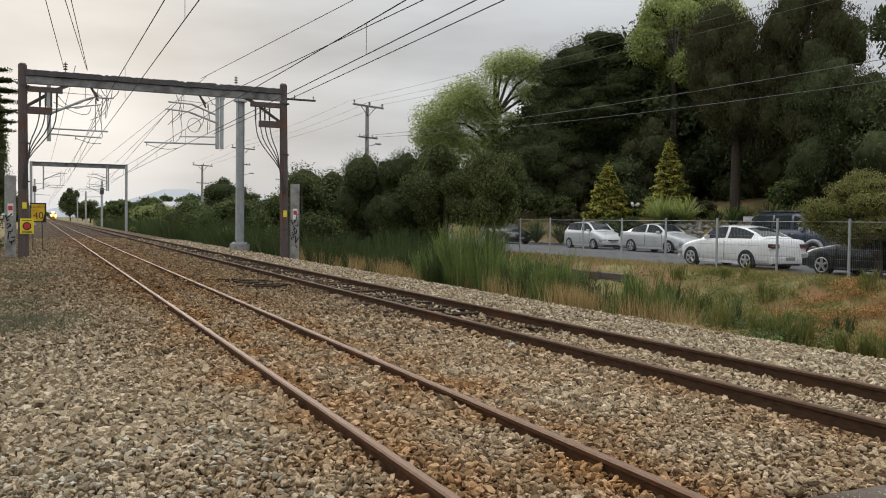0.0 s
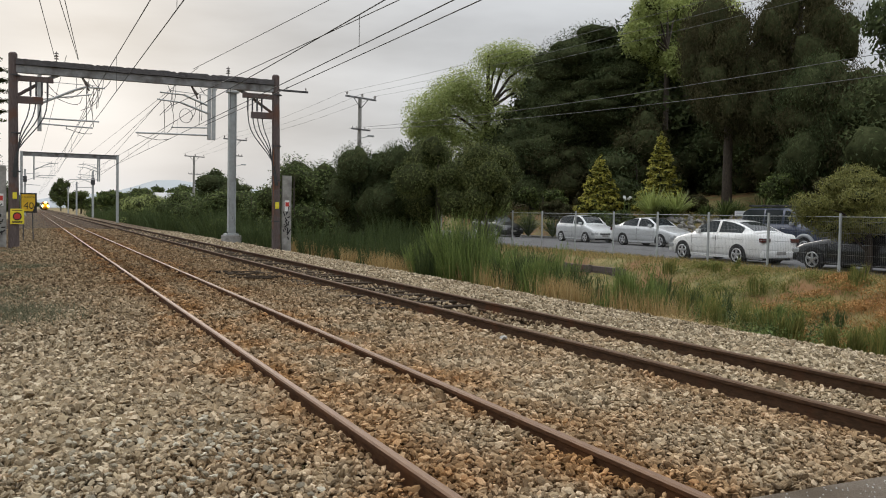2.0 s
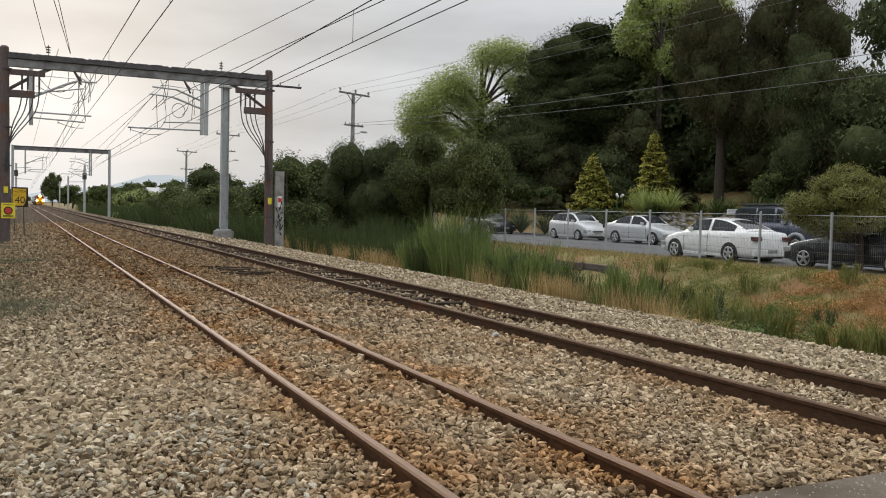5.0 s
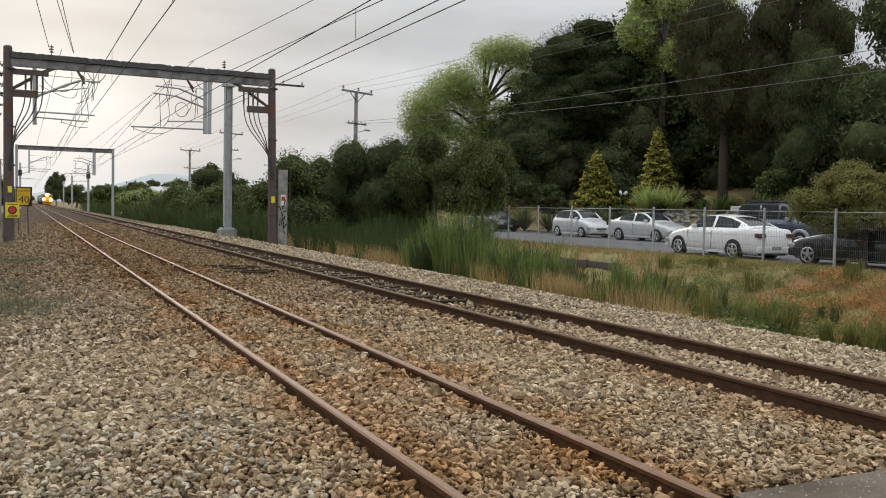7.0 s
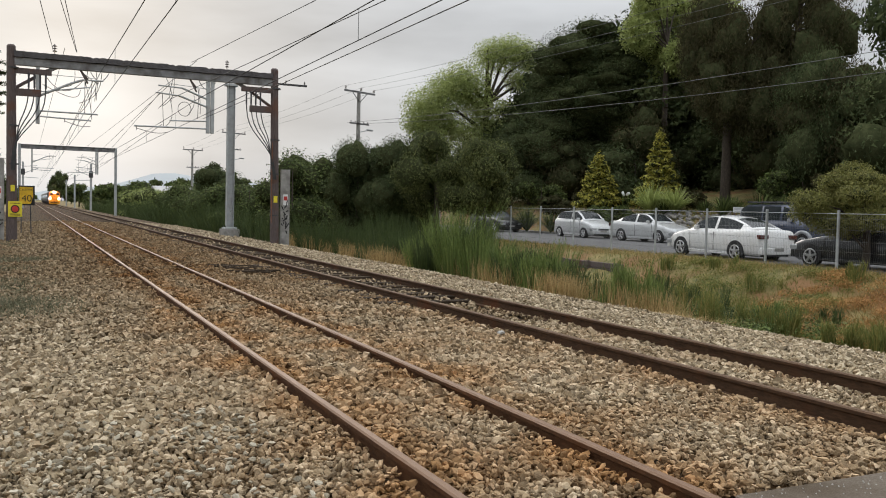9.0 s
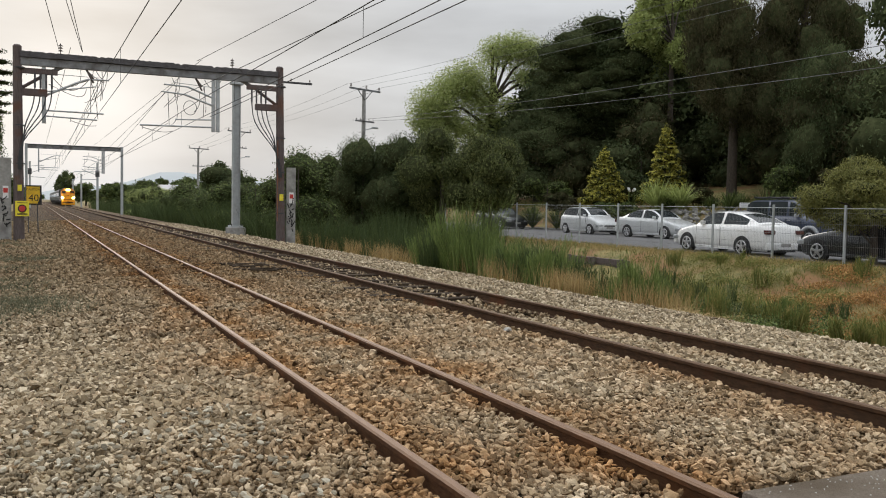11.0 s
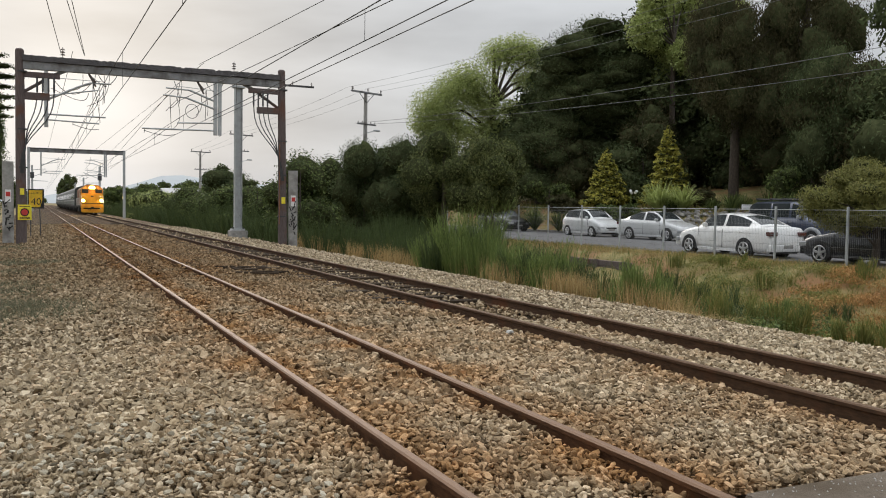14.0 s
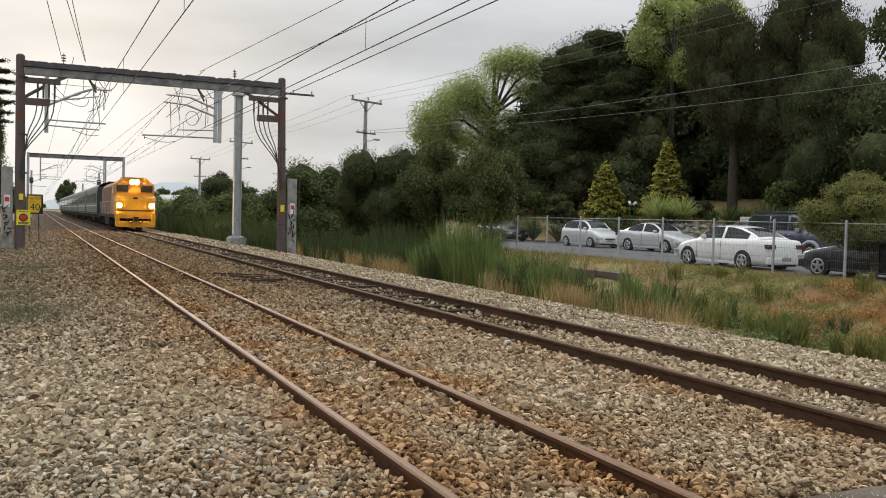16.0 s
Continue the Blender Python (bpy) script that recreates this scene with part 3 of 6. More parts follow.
def gantry(y, near):
    g = thing("line_gantry", pose(0, y, 0), "timber-post railway portal with a grey steel beam and hanging cable brackets" if near else "distant grey steel railway portal with hanging brackets", "portal", "overhead line portals")
    xl, xr, zt = (-0.59, 9.12, 6.95) if near else (-0.87, 8.42, 7.05)
    post_m = M["timber"] if near else M["galv"]
    for x in (xl, xr):
        bm = bmesh.new()
        if near:
            rod(bm, (x + (0.10 if x > 5 else 0.03), 0, -0.6), (x, 0, zt - 0.06), 0.19, 0.15, 14)
            rod(bm, (x, 0, zt - 0.06), (x, 0, zt), 0.15, 0.10, 14)
        else:
            box(bm, (x - 0.13, -0.13, -0.6), (x + 0.13, 0.13, zt), 0.015)
        part("post", bm, post_m, g)
        if near:
            for z in (0.9, 2.6, 4.0, 6.1):
                part("band", rod(bmesh.new(), (x + 0.06, 0, z), (x + 0.06, 0, z + 0.05), 0.195, seg=14), M["iron"], g)
    # beam: heavy lower section and a darker ledge on top
    part("beam", B((xl - 0.1, -0.10, 6.22 if near else 6.55), (xr - 0.1, 0.10, 6.50 if near else 6.92), 0.012), M["beam"], g)
    if near:
        part("beam_cap", ragged_timber(xl + 0.1, xr - 0.1, 6.503, 6.73), M["beam_old"], g, "rotting dark timber laid along the beam")
    else:
        part("beam_cap", B((xl + 0.1, -0.17, 6.923), (xr - 0.1, 0.17, 7.0), 0.02), M["iron"], g)
    if near:
        for x in (0.86, 7.18):
            part("insulator", insulator(bmesh.new(), (x, 0, 6.74), 0.38, 0.09), M["insul"], g)
        # tangled droppers under the beam
        for x0, z0, x1, z1, d in ((1.55, 6.2, 1.15, 5.55, 0.15), (1.75, 6.2, 2.35, 5.9, 0.25), (2.3, 6.2, 2.05, 5.2, 0.1), (2.15, 5.9, 1.75, 4.65, 0.12), (1.9, 5.85, 2.15, 4.4, 0.05), (2.5, 6.2, 1.7, 5.0, 0.2), (2.35, 5.85, 2.3, 5.15, 0.0),
                                 (0.45, 5.6, 1.75, 5.5, 0.35), (4.85, 6.2, 5.05, 5.3, 0.1), (5.15, 6.2, 4.7, 5.1, 0.15), (5.9, 5.7, 5.7, 4.9, 0.1), (6.05, 5.9, 6.15, 4.9, 0.05), (4.95, 5.6, 4.8, 4.3, 0.2), (3.75, 4.2, 4.9, 4.1, 0.1), (1.2, 4.3, 2.1, 4.15, 0.08)):
            pts = [Vector((x0, 0.03, z0)).lerp(Vector((x1, 0.03, z1)), f) + Vector((d * math.sin(3.14 * f), 0, -d * math.sin(3.14 * f))) for f in np.linspace(0, 1, 9)]
            part("jumper_wire", tube(pts, 0.011), M["wire"], g)
        # side arm beyond the post
        part("side_arm", B((9.1, -0.04, 6.30), (10.5, 0.04, 6.38), 0.01, pose(0, 0, 0)), M["iron"], g)
        for x in (9.6, 10.4):
            part("insulator", insulator(bmesh.new(), (x, 0, 6.38), 0.14, 0.04), M["insul"], g)
    # drop posts and registration arms
    for side, xs, reach in (("l", (0.29,), 1), ("r", (6.45, 6.62), -1)):
        for x in xs:
            part("drop_post", B((x - 0.07, -0.06, 4.14), (x + 0.07, 0.06, 6.25 if near else 6.55), 0.01), M["galv"], g)
        x0 = xs[0]
        if side == "l":
            arms = [((x0, 0, 5.14), (1.4, 0, 5.7), 0.045), ((1.4, 0, 5.7), (1.84, 0, 5.87), 0.045), ((1.84, 0, 5.87), (2.55, 0, 5.88), 0.03), ((x0, 0, 5.30), (2.1, 0, 5.62), 0.025),
                    ((x0, 0, 4.62), (2.35, 0, 4.61), 0.032), ((x0, 0, 4.42), (2.12, 0, 4.36), 0.028), ((x0, 0, 5.98), (2.2, 0, 5.95), 0.012)]
            hang = [((1.9, 0, 5.85), (1.9, 0, 4.62)), ((2.3, 0, 5.88), (2.25, 0, 5.1)), ((1.2, 0, 4.42), (1.2, 0, 4.25)), ((2.0, 0, 6.25), (1.9, 0, 5.6))]
        else:
            arms = [((x0, 0, 5.48), (5.45, 0, 5.86), 0.04), ((5.45, 0, 5.86), (4.55, 0, 5.90), 0.03), ((x0, 0, 5.17), (5.34, 0, 5.55), 0.04), ((5.34, 0, 5.55), (4.45, 0, 5.62), 0.03),
                    ((x0, 0, 4.32), (3.66, 0, 4.28), 0.034), ((x0, 0, 4.62), (4.98, 0, 4.56), 0.028), ((x0, 0, 5.9), (4.9, 0, 6.0), 0.012)]
            hang = [((4.7, 0, 5.6), (4.75, 0, 4.3)), ((5.1, 0, 6.25), (4.95, 0, 5.5)), ((3.75, 0, 4.28), (3.75, 0, 4.12)), ((6.1, 0, 5.9), (6.05, 0, 4.7)), ((5.0, 0, 5.5), (4.55, 0, 5.0))]
        for a, b, r in arms:
            part("registration_arm", rod(bmesh.new(), a, b, r, seg=8), M["galv"], g)
        for a, b in hang:
            part("hanger", rod(bmesh.new(), a, b, 0.012, seg=5), M["iron"], g)
        if near:
            bx = 1.0 if side == "l" else 5.0
            for z0, z1 in ((6.22, 5.9), (6.22, 5.75)):
                part("strain_insulator", rods([((bx + 0.75, 0, z0), (bx + 1.0, 0, z1), 0.035)], 0.03), M["insul"], g)
            lp = [(bx + 0.55 + 0.25 * math.cos(a), 0.05, 5.05 + 0.28 * math.sin(a)) for a in np.linspace(0, 2 * math.pi, 18)]
            if side == "r":
                part("jumper_loop", tube(lp, 0.012), M["wire"], g)
            else:
                part("jumper_loop", tube(sag((0.5, 0.05, 6.0), (1.9, 0.05, 5.95), 0.55), 0.012), M["wire"], g)
            part("jumper_loop", tube(sag((bx + 1.1, 0.05, 6.2), (bx + 1.75, 0.05, 6.2), 0.32), 0.014), M["wire"], g)
    if near:
        # timber cable-termination brackets with drooping cables on both posts
        for s, x in ((1, xl), (-1, xr)):
            part("bracket", B((min(x, x + s * 1.35), -0.07, 5.93), (max(x, x + s * 1.35), 0.07, 6.13), 0.015), M["timber"], g)
            part("bracket", B((min(x, x + s * 1.0), -0.09, 5.12), (max(x, x + s * 1.0), 0.09, 5.38), 0.015), M["timber"], g)
            bm = bmesh.new()
            rod(bm, (x + s * 0.05, 0.1, 5.35), (x + s * 0.95, 0.1, 5.95), 0.06)
            part("brace", bm, M["timber"], g)
            part("brace", rod(bmesh.new(), (x + s * 0.9, 0.06, 5.95), (x + s * 1.9, 0.06, 6.45), 0.07), M["beam"], g)
            for k in range(4):
                xa = x + s * (1.15 - 0.19 * k)
                part("cable_end", rod(bmesh.new(), (xa, -0.05, 5.95), (xa, -0.05, 5.42), 0.035), M["iron"], g)
                pts = [(xa, -0.05, 5.45), (xa - s * 0.02, -0.08, 4.9), (xa - s * 0.18, -0.1, 4.4), (x + s * (0.30 - 0.03 * k), -0.17, 3.7 + 0.12 * k), (x + s * (0.02 + 0.05 * k), -0.2, 3.15), (x + s * (0.02 + 0.03 * k) + (0.1 if s < 0 else 0), -0.2, 2.4)]
                sm = [Vector(p) for p in pts]
                fine = []
                for i in range(len(sm) - 1):
                    fine += [sm[i].lerp(sm[i + 1], f) for f in (0.0, 0.5)]
                fine.append(sm[-1])
                for _ in range(2):
                    fine = [fine[0]] + [(fine[i - 1] + fine[i] * 2 + fine[i + 1]) / 4 for i in range(1, len(fine) - 1)] + [fine[-1]]
                part("cable", tube(fine, 0.022, 6), M["wire"], g)
        # cable riser covers with marks sprayed on them
        for x, lab in ((9.64, "r"), (-1.0, "l")):
            cv = part("cable_cover", B((x - 0.19, -0.06, -0.5), (x + 0.19, 0.10, 2.83), 0.015), M["concrete"], g, "grey cable cover with black scrawls")
            part("notice", B((x - 0.09, -0.075, 1.35), (x + 0.10, -0.058, 1.80), 0.004), M["white"], cv, "small white and red notice")
            part("notice_band", B((x - 0.07, -0.082, 1.55), (x + 0.08, -0.073, 1.72), 0.002), M["red"], cv)
            for k in range(16):
                zz = 0.3 + 0.065 * k
                a = Vector((x - 0.13 + 0.2 * rng.random(), -0.066, zz))
                b = a + Vector((rng.normal(0, 0.09), 0, rng.normal(0.08, 0.1)))
                b.x = min(max(b.x, x - 0.16), x + 0.16)
                part("sprayed_stroke", rod(bmesh.new(), a, b, 0.024, seg=5), M["black"], cv)
        part("number_plate", B((9.11, -0.20, 1.45), (9.27, -0.185, 1.72), 0.003), M["sign_yellow"], g, "small yellow plate")
        part("marker_strip", rod(bmesh.new(), (9.02, -0.20, 0.6), (9.02, -0.20, 3.9), 0.014), M["loco_red"], g)
        part("number_plate", B((-0.60, -0.20, 1.62), (-0.46, -0.185, 1.85), 0.003), M["sign_yellow"], g, "small yellow plate")
        sg = part("warning_sign", B((-0.68, -0.215, 0.70), (-0.22, -0.2, 1.26), 0.004), M["sign_yellow"], g, "yellow warning sign with a dark round emblem")
        part("emblem", rods([((-0.45, -0.216, 0.98), (-0.45, -0.224, 0.98), 0.15)], 0.15, 16), M["black"], sg)
        part("emblem_centre", rods([((-0.45, -0.222, 0.98), (-0.45, -0.230, 0.98), 0.11)], 0.11, 16), M["red"], sg)
        for z in (0.755, 0.795, 1.19):
            part("writing_bar", B((-0.62, -0.219, z - 0.012), (-0.28, -0.213, z + 0.012)), M["black"], sg)
    return g


gantry(GY1, True)
gantry(GY2, False)


def steel_mast():
    g = thing("steel_mast", pose(8.95, 43.4, 0), "pale galvanised steel mast on a concrete footing", "mast")
    # rolled H-section
    prof = [(-0.18, -0.16), (-0.155, -0.16), (-0.155, -0.012), (0.155, -0.012), (0.155, -0.16), (0.18, -0.16), (0.18, 0.16), (0.155, 0.16), (0.155, 0.012), (-0.155, 0.012), (-0.155, 0.16), (-0.18, 0.16)]
    vs = [(x, y, z) for z in (0.2, 7.1) for x, y in prof]
    part("column", np_mesh("column", vs, [(i, (i + 1) % 12, 12 + (i + 1) % 12, 12 + i) for i in range(12)]), M["galv"], g)
    part("flange", B((-0.32, -0.3, 0.12), (0.32, 0.3, 0.2), 0.01), M["galv"], g)
    part("footing", B((-0.42, -0.4, -0.8), (0.42, 0.4, 0.12), 0.03), M["concrete"], g)
    part("cap_plate", B((-0.3, -0.2, 7.1), (0.3, 0.2, 7.22), 0.01), M["galv"], g)
    for x in (-0.24, 0.24):
        for y in (-0.22, 0.22):
            part("anchor_bolt", rod(bmesh.new(), (x, y, 0.2), (x, y, 0.28), 0.025), M["iron"], g)


steel_mast()


def far_mast(x, y, h, arm):
    g = thing("line_mast", pose(x, y, -0.3), "distant grey line mast beside the track", "mast", "distant masts")
    part("column", B((-0.16, -0.16, 0), (0.16, 0.16, h), 0.01), M["galv"], g)
    if arm:
        part("arm", rods([((0, 0, h - 0.8), (-2.2 * arm, 0, h - 0.6)), ((0, 0, h - 2.0), (-2.4 * arm, 0, h - 1.0)), ((0, 0, h - 2.6), (-2.4 * arm, 0, h - 2.7))], 0.05), M["galv"], g)
        part("equipment_box", B((-0.3, -0.3, h - 2.2), (0.3, 0.3, h - 1.2), 0.03), M["iron"], g)


far_mast(8.95, 150, 7.5, 1)
far_mast(8.4, 192, 6.8, 0)
far_mast(8.9, 250, 7.0, 0)
far_mast(-0.9, 165, 8.0, -1)
far_mast(-1.2, 230, 8.0, 0)

SPANS = (-40, GY1, GY2, 165, 235, 320)


def catenary(name, label, x, zc, zm, low, stagger):
    g = thing(name, pose(0, 0, 0), label, "overhead wire", "overhead wires")
    msg, con = [], []
    for i in range(len(SPANS) - 1):
        a, b = SPANS[i], SPANS[i + 1]
        for k in range(12):
            f = k / 12
            y = a + (b - a) * f
            s = stagger * (1 - 2 * f) * (1 if i % 2 else -1)
            msg.append((x + s, y, zm - 4 * low * f * (1 - f)))
            con.append((x + s, y, zc))
            if k % 2 == 1:
                part("dropper", rod(bmesh.new(), con[-1], msg[-1], 0.006, seg=4), M["wire"], g)
    part("messenger_wire", tube(msg, 0.013), M["wire"], g)
    part("contact_wire", tube(con, 0.011), M["wire"], g)


catenary("catenary", "copper-dark overhead contact line of the nearer track", 2.42, 5.02, 6.2, 0.25, 0.02)
catenary("catenary", "copper-dark overhead contact line of the farther track", 5.96, 4.70, 5.44, 0.14, 0.04)


def lone_wire(name, label, pts, r=0.011, m="wire", cat="wire"):
    tagged(part(name, tube(pts, r), M[m]), label, cat, "line wires")


for a, b in (((5.8, GY1, 6.9), (10.4, -15, 6.9)), ((0.8, GY1, 6.9), (-2.3, -15, 6.9)), ((1.6, GY1, 6.9), (-3.0, -15, 6.9)), ((1.62, GY1, 6.88), (-2.4, -15, 6.9)),
             ((6.28, GY1, 4.72), (6.36, -20, 4.70)), ((5.0, GY1, 5.4), (8.2, -18, 5.3)), ((6.0, GY1, 6.98), (5.6, GY2, 7.1)), ((1.2, GY1, 7.0), (1.0, GY2, 7.1)),
             ((2.2, GY1, 5.9), (2.6, GY2, 5.9)), ((1.9, GY1, 4.7), (2.5, GY2, 4.9)), ((4.6, GY1, 5.6), (6.7, GY2, 5.4)), ((4.7, GY1, 4.4), (6.5, GY2, 4.7)), ((5.0, GY1, 6.0), (6.4, GY2, 6.2))):
    lone_wire("line_wire", "thin dark overhead line wire", sag(a, b, 0.03))


def power_pole(x, y, z0, top, arm_z, arm2=None, lamp=False, turn=25):
    g = thing("power_pole", pose(x, y, z0, 0, 0, turn), "grey concrete power pole with crossarms" + (" and a street lamp" if lamp else ""), "power pole", "power poles")
    h = top - z0
    part("pole", rod(bmesh.new(), (0, 0, -0.3), (0, 0, h), 0.19, 0.12, 10), M["concrete"], g)
    az = arm_z - z0
    part("crossarm", B((-1.45, -0.16, az - 0.06), (1.45, -0.06, az + 0.06), 0.01), M["beam"], g)
    part("arm_brace", rods([((-0.75, -0.1, az), (0, -0.1, az - 0.7)), ((0.75, -0.1, az), (0, -0.1, az - 0.7))], 0.025), M["iron"], g)
    for s in (-1.35, 0.1, 1.35):
        part("insulator", insulator(bmesh.new(), (s, -0.11, az + 0.06), 0.26, 0.1), M["insul"], g)
    if arm2:
        part("crossarm", B((-0.9, -0.16, arm2 - z0 - 0.05), (0.9, -0.06, arm2 - z0 + 0.05), 0.01), M["beam"], g)
        for s in (-0.8, -0.4, 0.4, 0.8):
            part("insulator", insulator(bmesh.new(), (s, -0.11, arm2 - z0 + 0.05), 0.14, 0.05), M["insul"], g)
    if lamp:
        lm = part("lamp_arm", rod(bmesh.new(), (0, 0, az - 2.75), (1.0, 0, az - 2.5), 0.03), M["galv"], g)
        part("lamp_head", B((0.85, -0.1, az - 2.56), (1.35, 0.1, az - 2.44), 0.03), M["galv"], lm)


power_pole(20.43, 56.97, -0.1, 9.2, 9.2, 7.05, True)
power_pole(18.55, 112.9, -0.1, 8.1, 8.0, 5.8)
power_pole(18.95, 90.6, -0.1, 8.9, 8.6, 6.95, True)
power_pole(24.5, 2.0, -0.1, 9.3, 9.2, 6.4, False, 5)
for dx, z in ((-1.3, 9.5), (0.1, 9.5), (1.3, 9.45)):
    lone_wire("power_line", "pale aluminium power line strung between poles", sag((20.43 + dx, 56.97, z), (24.5 + dx, 2.0, z), 0.45), 0.008, "alu_wire", "power line")
    lone_wire("power_line", "pale aluminium power line strung between poles", sag((20.43 + dx, 56.97, z), (18.95 + dx, 90.6, 8.9), 0.3), 0.008, "alu_wire", "power line")
    lone_wire("power_line", "pale aluminium power line strung between poles", sag((18.55 + dx, 112.9, 8.3), (18.95 + dx, 90.6, 8.9), 0.2), 0.008, "alu_wire", "power line")
for dx, z in ((-0.8, 6.6), (0.4, 6.0)):
    lone_wire("service_line", "pale low service line strung between poles", sag((20.43 + dx, 56.97, 7.1), (24.5 + dx, 2.0, z), 0.55), 0.011, "alu_wire", "power line")


def caution_sign():
    g = thing("speed_sign", pose(0.0, 42.5, -0.25), "yellow and black caution speed board on a thin post", "sign")
    bm = bmesh.new()
    vs = [bm.verts.new(p) for p in ((-0.37, 0, 2.14), (0.19, 0, 2.14), (0.19, 0, 1.72), (0.10, 0, 1.38), (-0.37, 0, 1.38))]
    bm.faces.new(vs)
    r = bmesh.ops.extrude_face_region(bm, geom=bm.faces[:])
    bmesh.ops.translate(bm, vec=(0, 0.03, 0), verts=[v for v in r["geom"] if isinstance(v, bmesh.types.BMVert)])
    bmesh.ops.recalc_face_normals(bm, faces=bm.faces)
    bd = part("board", bm, M["yellow"], g)
    part("backing", B((-0.41, 0.032, 1.33), (0.24, 0.055, 2.19), 0.005), M["black"], bd, "black backing plate")
    part("edge", rods([((-0.37, 0, 2.15), (0.19, 0, 2.15)), ((0.19, 0, 2.15), (0.19, 0, 1.4)), ((-0.37, 0, 1.37), (0.19, 0, 1.37))], 0.018), M["black"], bd)
    bm = bmesh.new()
    bm.faces.new([bm.verts.new(p) for p in ((0.17, -0.004, 1.72), (0.17, -0.004, 1.39), (0.08, -0.004, 1.39))])
    part("corner_mark", bm, M["black"], bd)
    part("writing", text_mesh("CAUTION", 0.125), M["black"], bd, at=pose(-0.09, -0.004, 2.0, 90))
    part("writing", text_mesh("40", 0.42), M["black"], bd, at=pose(-0.08, -0.004, 1.62, 90))
    part("post", rods([((0.10, 0.02, 0), (0.06, 0.02, 1.42)), ((-0.3, 0.02, 0), (-0.3, 0.02, 1.42))], 0.022), M["iron"], g)
    part("ground_rod", rod(bmesh.new(), (0.12, 0, 0.06), (1.55, -0.4, 0.05), 0.02), M["iron"], g)


caution_sign()

# ---- roadside fence ----


def build_fence():
    g = thing("mesh_fence", pose(19.5, 0, -0.05), "galvanised wire mesh fence with steel posts", "fence")
    post = B((-0.027, -0.027, 0), (0.027, 0.027, 1.62), 0.006)
    pm = bpy.data.meshes.new("post")
    post.to_mesh(pm)
    post.free()
    bm = bmesh.new()
    for k in range(1, 42):
        y = k * 2.5 / 42
        box(bm, (-0.0012, y - 0.0012, 0.06), (0.0012, y + 0.0012, 1.53))
    for z in (0.08, 0.28, 0.52, 0.8, 1.1, 1.4):
        box(bm, (-0.006, 0.036, z - 0.003), (-0.001, 2.464, z + 0.003))
    mm = bpy.data.meshes.new("mesh_panel")
    bm.to_mesh(mm)
    bm.free()
    rm = bpy.data.meshes.new("top_rail")
    r = rods([((0, 0.03, 1.53), (0, 2.47, 1.53))], 0.009)
    r.to_mesh(rm)
    r.free()
    for k in range(18):
        y = 16.5 - 5 * 2.5 + 2.5 * k
        part("post", pm, M["galv"], g, at=pose(0, y, 0))
        if k < 17:
            part("top_rail", rm, M["galv"], g, at=pose(0, y, 0))
            part("mesh_panel", mm, M["beam"], g, at=pose(0, y, 0))


build_fence()

# ---- cars ----


